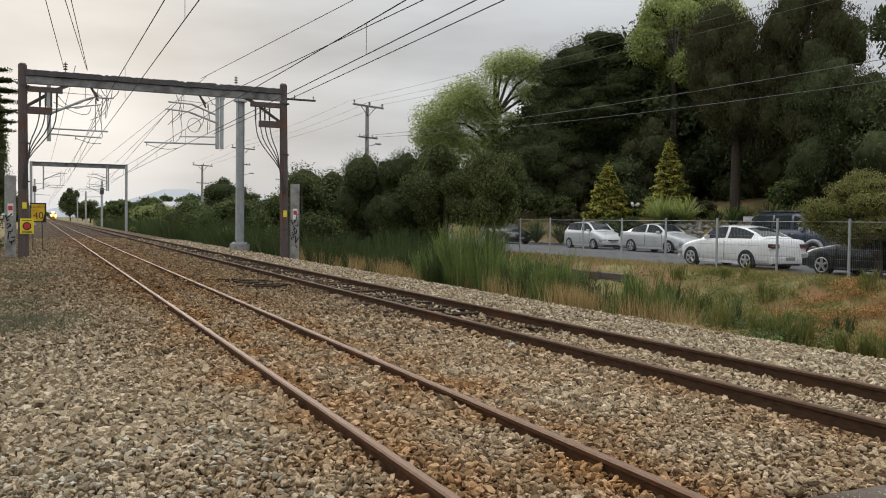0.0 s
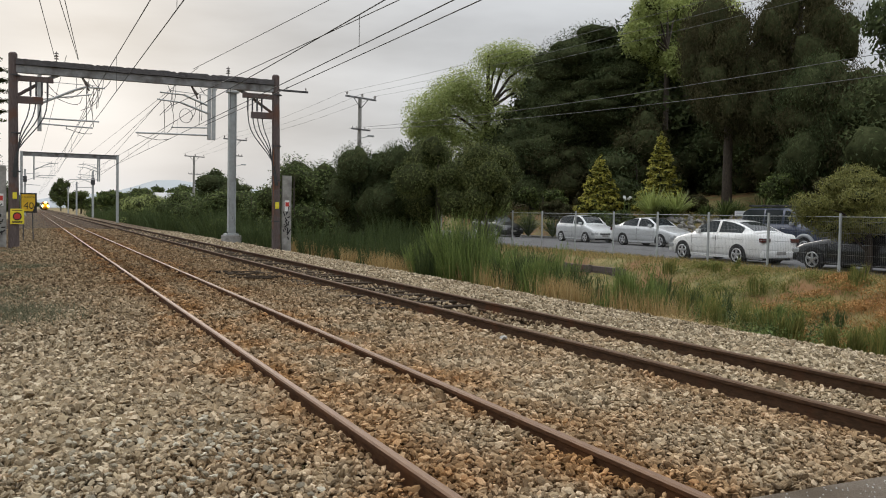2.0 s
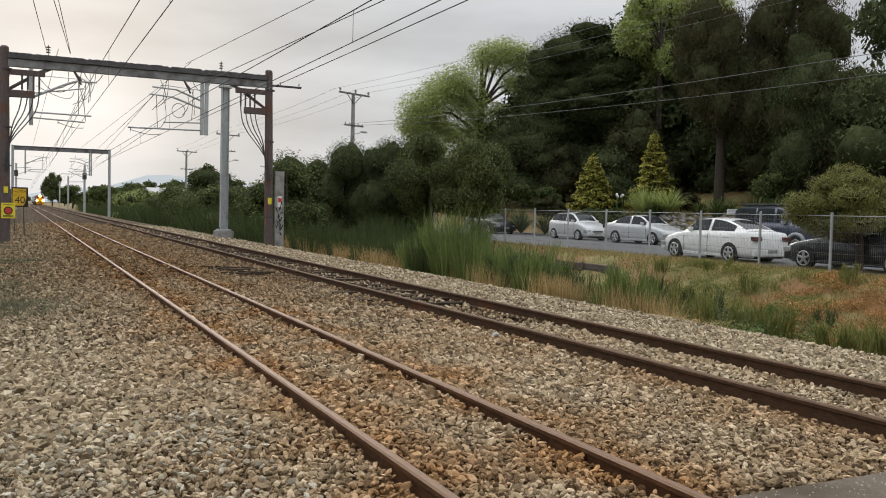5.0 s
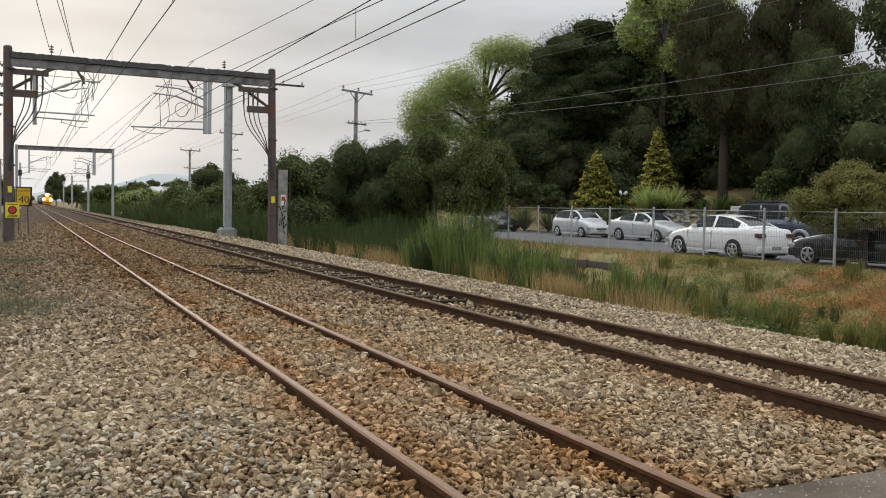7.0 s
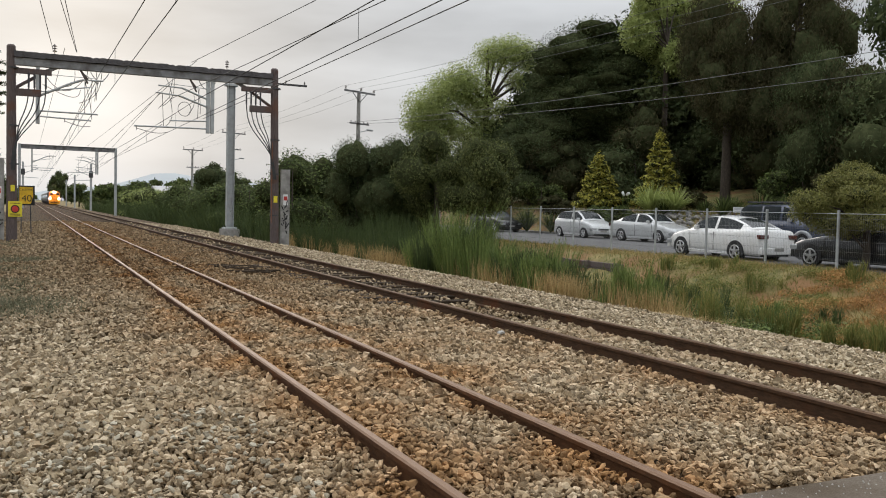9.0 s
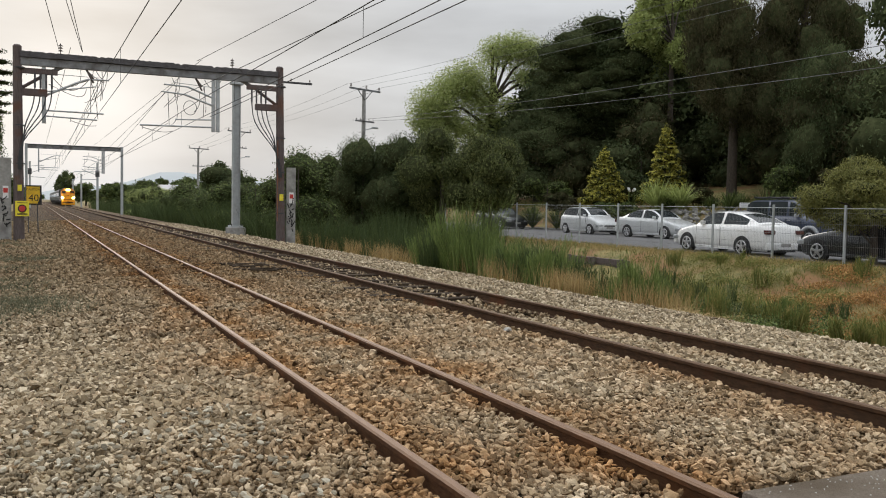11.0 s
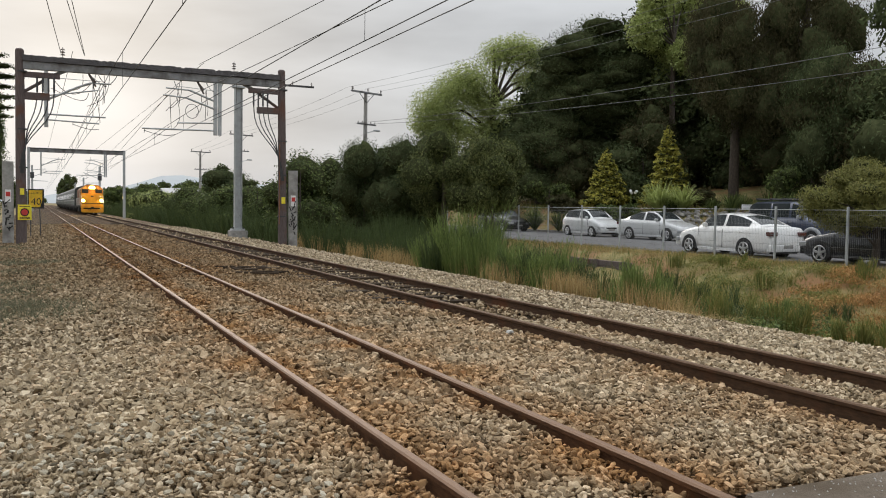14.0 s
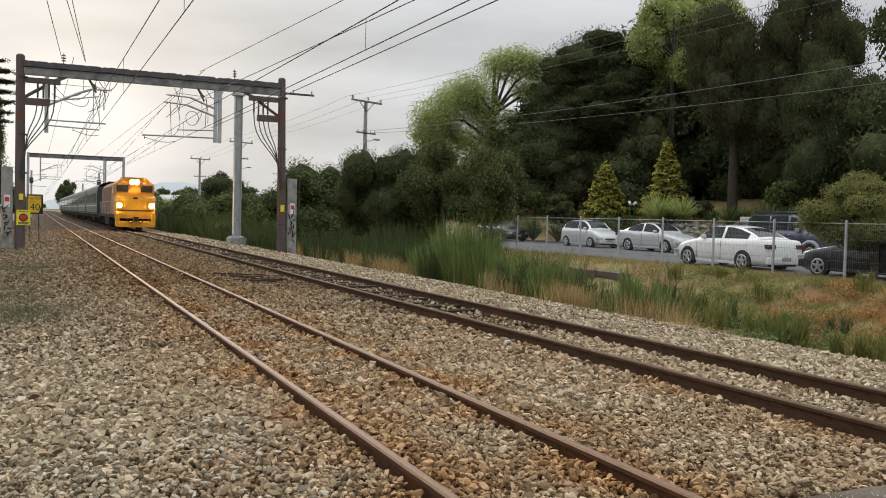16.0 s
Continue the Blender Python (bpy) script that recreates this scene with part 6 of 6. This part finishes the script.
def build_grass():
    r = np.random.default_rng(41)

    def scatter(n, x0, x1, y0, y1):
        x = x0 + (x1 - x0) * r.random(n)
        y = y0 + (y1 - y0) * r.random(n) ** 1.3
        return np.column_stack([x, y, ground_z(x)])

    def clumped(m, n, x0, x1, y0, y1, s):
        c = scatter(m, x0, x1, y0, y1)
        b = c[r.integers(0, m, n)]
        b = b + np.column_stack([r.normal(0, s, (n, 2)), np.zeros(n)])
        b[:, 2] = ground_z(b[:, 0])
        return b

    def add(name, label, mesh, m):
        tagged(part(name, mesh, M[m]), label, "grass", kind="stuff")

    add("bank_grass", "short mixed green and dry grass on the bank", blades(scatter(26000, 11.2, 19.9, 5, 42), 0.24, 42000, 0.008, 0.5, 0.10, seed=1, short=True), "grass")
    add("dead_grass", "rusty dead grass matted on the ditch bank", blades(clumped(50, 9000, 14.8, 18.2, 5, 15.2, 0.45), 0.20, 15000, 0.012, 1.0, 0.12, 0.6, seed=2, short=True), "orange_grass")
    add("dry_grass", "tall dry straw grass along the ballast edge", blades(clumped(34, 5000, 10.9, 12.3, 14, 42, 0.28), 0.85, 6500, 0.006, 0.18, 0.10, seed=3), "straw")
    add("dry_grass", "dry straw grass strip under the fence", blades(scatter(6000, 18.0, 19.9, 6, 40), 0.20, 18000, 0.007, 0.5, 0.08, seed=4, short=True), "straw")
    add("tall_grass", "tall green grass in the ditch beside the railway", blades(clumped(40, 4000, 12.0, 14.2, 16.5, 24, 0.3), 0.6, 4200, 0.008, 0.2, 0.12, seed=5), "broom")
    add("cut_straw", "small heap of pale cut straw on the ballast edge", blades(np.column_stack([10.9 + r.normal(0, 0.12, 300), 12.6 + r.normal(0, 0.35, 300), np.zeros(300)]), 0.2, 1200, 0.008, 1.6, 0.1, 0.8, seed=6), "straw")
    add("trackside_weeds", "low grey-green weeds growing through the ballast", blades(clumped(14, 2600, -1.3, 0.0, 11, 24, 0.35), 0.14, 9000, 0.007, 0.9, 0.16, seed=7, short=True), "grey_weed")
    add("verge_grass", "garden grass on the far roadside slope", blades(scatter(9000, 31.0, 40, 24, 66), 0.35, 15000, 0.02, 0.5, 0.2, seed=8, short=True), "grass")


build_grass()


def build_weeds():
    """Low leafy growth and moss matted over the ditch sides and the bank."""
    r = np.random.default_rng(88)

    def mat_of(name, label, m, count, x0, x1, y0, y1, rad, n, size, rise):
        x, y = x0 + (x1 - x0) * r.random(count), y0 + (y1 - y0) * r.random(count)
        k = rad * (0.5 + r.random(count))
        v, f = leaves(np.column_stack([x, y, ground_z(x) + k * rise * 0.5, k * 1.3, k * 1.3, k * rise]), n, size, flat=0.7, slim=0.32, droop=0.2)
        tagged(part(name, np_mesh(name, v, f), M[m]), label, "weeds", kind="stuff")

    mat_of("ditch_weeds", "leafy green weeds filling the ditch", "broom", 100, 11.9, 14.6, 11.5, 24.5, 0.28, 26000, 0.034, 0.9)
    mat_of("ditch_weeds", "dark leafy weeds low in the ditch", "broom_dark", 60, 12.4, 15.0, 12.5, 20, 0.32, 16000, 0.036, 0.9)
    mat_of("bank_moss", "olive matted growth on the bank", "bank_weed", 190, 13.4, 18.3, 13.6, 22.3, 0.28, 40000, 0.032, 0.4)
    mat_of("bank_moss", "rusty matted dead growth on the steep bank", "orange_grass", 150, 14.4, 18.3, 7.5, 15.6, 0.30, 38000, 0.034, 0.35)
    mat_of("trackside_moss", "grey-green low growth creeping over the ballast", "grey_weed", 60, -2.4, -0.2, 12, 34, 0.28, 9000, 0.026, 0.15)


build_weeds()


def flax(x, y, z, h, n, m, seed, label):
    t = thing("flax_plant", pose(x, y, z), label, "plant", "garden plants")
    r = np.random.default_rng(seed)
    vs, fs = [], []
    for k in range(n):
        a, ln = r.random() * 6.283, h * (0.6 + 0.5 * r.random())
        out = 0.35 + 0.75 * r.random()
        wd = np.array([-math.sin(a), math.cos(a), 0]) * 0.045
        for i in range(5):
            f = i / 4
            p = np.array([math.cos(a) * out * ln * f, math.sin(a) * out * ln * f, ln * (1.3 * f - 0.75 * out * f * f)])
            w = wd * (1 - f * 0.85)
            vs += [p - w, p + w]
        o = 10 * k
        fs += [(o + 2 * i, o + 2 * i + 1, o + 2 * i + 3, o + 2 * i + 2) for i in range(4)]
    part("blade_tuft", np_mesh("tuft", vs, fs), M[m], t)


def build_garden():
    r = np.random.default_rng(51)
    flax(32.6, 40.6, 1.2, 1.9, 380, "leaf_light", 1, "bright green arching grass clump on the slope")
    flax(33.2, 39.3, 1.3, 1.7, 300, "leaf_light", 2, "bright green arching grass clump on the slope")
    for i in range(12):
        flax(32.6 + r.random() * 2.2, 30 + 1.15 * i + r.normal(0, 0.3), 1.25, 1.0 + 0.5 * r.random(), 120, "leaf_mid", 10 + i, "green flax clump above the stone wall")
    flax(29.6, 49.5, 0.0, 1.7, 180, "leaf_mid", 40, "green strap-leaved clump by the road")
    flax(30.4, 47.8, 0.0, 1.4, 150, "leaf_mid", 41, "green strap-leaved clump by the road")
    for i, (x, y, h, rad) in enumerate(((32.4, 50, 1.8, 1.4), (31.9, 44.5, 1.2, 1.0), (33.5, 47.3, 1.9, 1.3), (32.0, 42.6, 1.2, 0.9), (35.6, 41.0, 1.4, 1.2), (37.0, 35.0, 2.2, 1.4), (36.0, 31.5, 2.2, 1.5), (34.4, 27.0, 2.2, 1.5), (33.4, 24.0, 2.4, 1.6), (33.5, 54, 2.4, 1.8), (31.5, 58, 2.6, 2.0))):
        tree("garden_shrub", "low dark garden shrub on the slope", x, y, float(ground_z(x)), blob(0, h * 0.45, rad, h * 0.5, 9, 140 + i, small=0.45), 4200, 0.10, "leaf_mid" if i % 2 else "leaf_brown", 0.06, "shrub", "garden shrubs", limbs=False)
    g = thing("white_blooms", pose(34.0, 44.9, 1.6), "pale flower heads on thin stems in the garden", "flowers")
    for k in range(5):
        x, y, z = r.normal(0, 0.22), r.normal(0, 0.22), 0.9 + r.random() * 0.3
        fl = part("stem", rod(bmesh.new(), (x, y, -0.3), (x, y, z), 0.012), M["broom"], g)
        bm = bmesh.new()
        bmesh.ops.create_icosphere(bm, subdivisions=2, radius=0.09)
        for v in bm.verts:
            v.co = v.co * (1 + r.normal(0, 0.12)) + Vector((x, y, z))
        part("flower_head", bm, M["white"], fl)
    sg = thing("garden_sign", pose(31.0, 32.0, 0.1, 0, 0, -48), "small pale notice board on posts above the road", "sign")
    part("board", B((-0.27, -0.02, 1.42), (0.27, 0.02, 1.68), 0.008), M["wall_white"], sg)
    for z in (1.48, 1.56, 1.63):
        part("writing_bar", B((-0.2, -0.026, z - 0.012), (0.2, -0.021, z + 0.012)), M["car_grey"], sg)
    for x in (-0.2, 0.2):
        part("post", B((x - 0.035, -0.02, 0), (x + 0.035, 0.05, 1.4), 0.005), M["timber"], sg)
    # culvert edge in the ditch bank
    cv = thing("timber_edging", pose(17.0, 24.2, -0.66), "dark timber edging board set in the ditch bank", "retaining board")
    for k in range(2):
        part("board", B((-0.08, -1.7, 0.2 * k), (0.08, 1.7, 0.2 * k + 0.19), 0.015), M["timber"], cv)
    for y in (-1.5, 0, 1.5):
        part("stake", B((-0.16, y - 0.06, -0.4), (-0.08, y + 0.06, 0.42), 0.01), M["timber"], cv)
    # old timbers lying between the tracks
    for i in range(11):
        ob = thing("old_timber", pose(4.25 + r.normal(0, 0.28), 19.2 + r.normal(0, 0.75), -0.085 + 0.012 * (i % 3), 0, 0, r.normal(60, 30)), "split weathered timber lying between the tracks", "timber", "discarded timbers")
        part("plank", B((-0.03, -0.15 - 0.3 * r.random(), -0.02), (0.03, 0.15 + 0.3 * r.random(), 0.02), 0.008), M["sleeper"], ob)


build_garden()

# ---- distance ----


def build_far():
    xs = np.linspace(-900, 1500, 80)
    vs, fs = [], []
    ht = np.interp(xs, [-900, -300, -10, 90, 180, 250, 345, 600, 1500], [60, 20, 6, 24, 44, 40, 34, 60, 90])
    ht = ht + np.array([noise.noise(Vector((x * 0.013, 0.4, 0))) * 7 for x in xs])
    for k, (f, y) in enumerate(((0.0, 1150), (0.55, 1230), (1.0, 1330), (0.2, 1500))):
        vs += [(x, y, h * f + 0.5) for x, h in zip(xs, ht)]
    n = len(xs)
    for k in range(3):
        fs += [(k * n + i, k * n + i + 1, (k + 1) * n + i + 1, (k + 1) * n + i) for i in range(n - 1)]
    tagged(part("backdrop", np_mesh("hills", vs, fs, True), M["hill"]), "hills far behind the railway, pale haze painted into their colour", "hills", kind="structure")
    h = thing("white_house", pose(22.3, 155, -0.3), "low white house with a grey roof behind shrubs", "house")
    part("wall", B((-2.6, 0, 0), (3.2, 8, 3.6), 0.02), M["wall_white"], h)
    bm = bmesh.new()
    v = [bm.verts.new(p) for p in ((-2.9, -0.3, 3.6), (3.5, -0.3, 3.6), (3.5, 8.3, 3.6), (-2.9, 8.3, 3.6), (-2.9, 4, 4.5), (3.5, 4, 4.5))]
    for q in ((0, 1, 5, 4), (2, 3, 4, 5), (0, 4, 3), (1, 2, 5), (0, 3, 2, 1)):
        bm.faces.new([v[i] for i in q])
    part("roof", bm, M["roof_grey"], h)
    for x in (-1.5, 1.0):
        wn = part("window", B((x, -0.03, 1.5), (x + 1.1, 0.02, 2.7), 0.01), M["wall_white"], h)
        part("pane", B((x + 0.08, -0.045, 1.58), (x + 1.02, -0.02, 2.62)), M["glass"], wn)


build_far()

# ---- stones ----
STONE_V, STONE_F = None, None


def stone_kinds():
    global STONE_V, STONE_F
    bm = bmesh.new()
    bmesh.ops.create_icosphere(bm, subdivisions=1, radius=1.0)
    bm.verts.ensure_lookup_table()
    base = np.array([v.co[:] for v in bm.verts])
    STONE_F = np.array([[v.index for v in f.verts] for f in bm.faces])
    bm.free()
    out = []
    for k in range(16):
        r = np.random.default_rng(900 + k)
        v = base * (0.84 + 0.3 * r.random((len(base), 1)))
        for _ in range(4):                      # broken faces
            d = r.normal(size=3)
            d /= np.linalg.norm(d)
            h = 0.36 + 0.36 * r.random()
            over = np.maximum(v @ d - h, 0)
            v = v - over[:, None] * d
        v = v * np.array([1.0, 0.62 + 0.3 * r.random(), 0.38 + 0.2 * r.random()])
        out.append(v)
    STONE_V = np.array(out)


def stone_places(n, x0, x1, y0, y1, seed, near=True):
    r = np.random.default_rng(seed)
    x = x0 + (x1 - x0) * r.random(n)
    y = y0 + (y1 - y0) * r.random(n)
    ok = (x > -0.07 * y - 0.3) & (x < 1.36 * y + 0.3) & (0.4226 * x + 0.9063 * y > 3.8)
    ok = ok if near else ~ok
    for rx in (1.848, 2.985, 5.338, 6.475):
        ok &= np.abs(x - rx) > 0.052
    ok &= ~((x > 5.40) & (x < 6.42) & (y > 10) & (r.random(n) < 0.78))   # sleepers lie bare farther up the line
    ok &= ~((x > 3.08) & (x < 5.24) & (y < 3.42) & (y > -1.56))
    return x[ok], y[ok], r


OCTA = np.array([(1, 0, 0), (-1, 0, 0), (0, 1, 0), (0, -1, 0), (0, 0, 1), (0, 0, -1)], float)
OCTA_F = np.array([(0, 2, 4), (2, 1, 4), (1, 3, 4), (3, 0, 4), (2, 0, 5), (1, 2, 5), (3, 1, 5), (0, 3, 5)])


CUBE = np.array([(x, y, z) for x in (-1, 1) for y in (-1, 1) for z in (-1, 1)], float)
CUBE_F = np.array([(0, 1, 3), (0, 3, 2), (4, 6, 7), (4, 7, 5), (0, 4, 5), (0, 5, 1), (2, 3, 7), (2, 7, 6), (0, 2, 6), (0, 6, 4), (1, 5, 7), (1, 7, 3)])


def stone_field(x, y, r, size, coarse):
    n = len(x)
    if coarse == "block":
        taper = np.where(CUBE[None, :, 2:] > 0, 0.55 + 0.35 * r.random((32, 1, 1)), 1.0)
        V = CUBE[None] * np.array([0.76, 0.62, 0.34]) * taper * (0.8 + 0.4 * r.random((32, 1, 3))) + r.normal(0, 0.13, (32, 8, 3))
        F = CUBE_F
    elif coarse:
        V = OCTA[None] * (0.75 + 0.4 * r.random((24, 6, 1))) * np.array([1, 0.85, 0.62]) + r.normal(0, 0.12, (24, 6, 3))
        F = OCTA_F
    else:
        V, F = STONE_V, STONE_F
    kind = r.integers(0, len(V), n)
    s = size * np.exp(np.clip(r.normal(0, 0.28, n), -0.6, 0.55))
    q = r.normal(size=(n, 4))
    q[:, 1:3] *= 0.36                           # mostly lying flat
    q /= np.linalg.norm(q, axis=1)[:, None]
    w, a, b, c = q.T
    R = np.stack([1 - 2 * (b * b + c * c), 2 * (a * b - c * w), 2 * (a * c + b * w), 2 * (a * b + c * w), 1 - 2 * (a * a + c * c), 2 * (b * c - a * w),
                  2 * (a * c - b * w), 2 * (b * c + a * w), 1 - 2 * (a * a + b * b)], 1).reshape(n, 3, 3)
    v = np.einsum("nij,nkj->nki", R, V[kind]) * s[:, None, None]
    z = ground_z(x) - np.where(y > 18, 0.035, 0.060) + s * np.where(y > 18, -0.1, 0.25) + r.random(n) ** 1.3 * min(size * 2.1, 0.06)
    v += np.stack([x, y, z], 1)[:, None, :]
    f = F[None] + (np.arange(n) * V.shape[1])[:, None, None]
    return v.reshape(-1, 3), f.reshape(-1, 3)


def build_stones():
    stone_kinds()
    for (x0, x1, y0, y1, dens, size, coarse) in ((-1.0, 6.8, 2.0, 5.6, 1600, 0.0255, False), (-1.2, 10.7, 5.6, 9.5, 1350, 0.0265, "block"), (-2.5, 10.7, 9.5, 18, 600, 0.031, True),
                                                 (-2.5, 10.7, 18, 34, 210, 0.041, True), (-2.5, 10.7, 34, 64, 60, 0.060, True)):
        n = int(dens * (x1 - x0) * (y1 - y0))
        x, y, r = stone_places(n, x0, x1, y0, y1, int(y0 * 10))
        v, f = stone_field(x, y, r, size, coarse)
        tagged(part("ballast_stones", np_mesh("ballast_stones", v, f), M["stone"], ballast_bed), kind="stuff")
    x, y, r = stone_places(int(190 * 13.2 * 14), -2.5, 10.7, -5.5, 8.5, 5, False)
    v, f = stone_field(x, y, r, 0.062, True)
    tagged(part("ballast_stones", np_mesh("ballast_stones", v, f), M["stone"], ballast_bed), kind="stuff")
    # loose stones lying on top, nearest the eye
    mats = []
    for k in range(16):
        me = np_mesh("stone", STONE_V[k] * 0.029, STONE_F)
        me.materials.append(M["stone_one"])
        mats.append(me)
    x, y, r = stone_places(1500, -0.5, 1.35, 3.6, 6.2, 77)
    for i in range(min(300, len(x))):
        part("stone", mats[i % 16], None, ballast_bed, at=pose(x[i], y[i], float(ground_z(x[i])) + 0.022, r.normal(0, 20), r.normal(0, 20), r.random() * 360))
    # bright loose rocks and the stone wall above the far kerb
    rk = part("white_rock", np_mesh("rock", STONE_V[3] * 0.07, STONE_F), M["fleck"], None, at=pose(5.02, 8.9, -0.08, 10, 5, 40))
    tagged(rk, "pale rock lying beside the rusty rail", "rock")
    wall = thing("stone_bank", pose(0, 0, 0), "bank of piled grey stones above the road", "stone bank")
    r = np.random.default_rng(61)
    meshes = []
    for k in range(10):
        me = np_mesh("stone", STONE_V[k], STONE_F)
        me.materials.append(M["rock"])
        meshes.append(me)
    for i in range(280):
        y = 27.5 + 12.5 * r.random()
        f = r.random()
        x, z = 31.1 + 1.9 * f, 0.25 + 1.15 * f
        s = 0.15 + 0.13 * r.random()
        part("stone", meshes[i % 10], None, wall, at=pose(x, y, z, r.normal(0, 25), r.normal(0, 25), r.random() * 360) @ Matrix.Diagonal((s, s, s, 1)))


M["stone_one"] = mat("loose_ballast_stone", [(0.17, 0.148, 0.108), (0.28, 0.24, 0.17), (0.40, 0.35, 0.26), (0.58, 0.53, 0.42)], 0.9, scale=7, obj=0.7, bump=0.5, bscale=90)
build_stones()


def motions():
    speed = 26.0
    for ob, off in [(loco, 0.0)] + [(c, 17.2 + 19.3 * k) for k, c in enumerate(coaches)]:
        walk(ob, [(t, pose(TX, 61.0 + off + speed * (16.0 - t), 0)) for t in (0.0, 4.0, 8.0, 12.0, 16.0)])


motions()
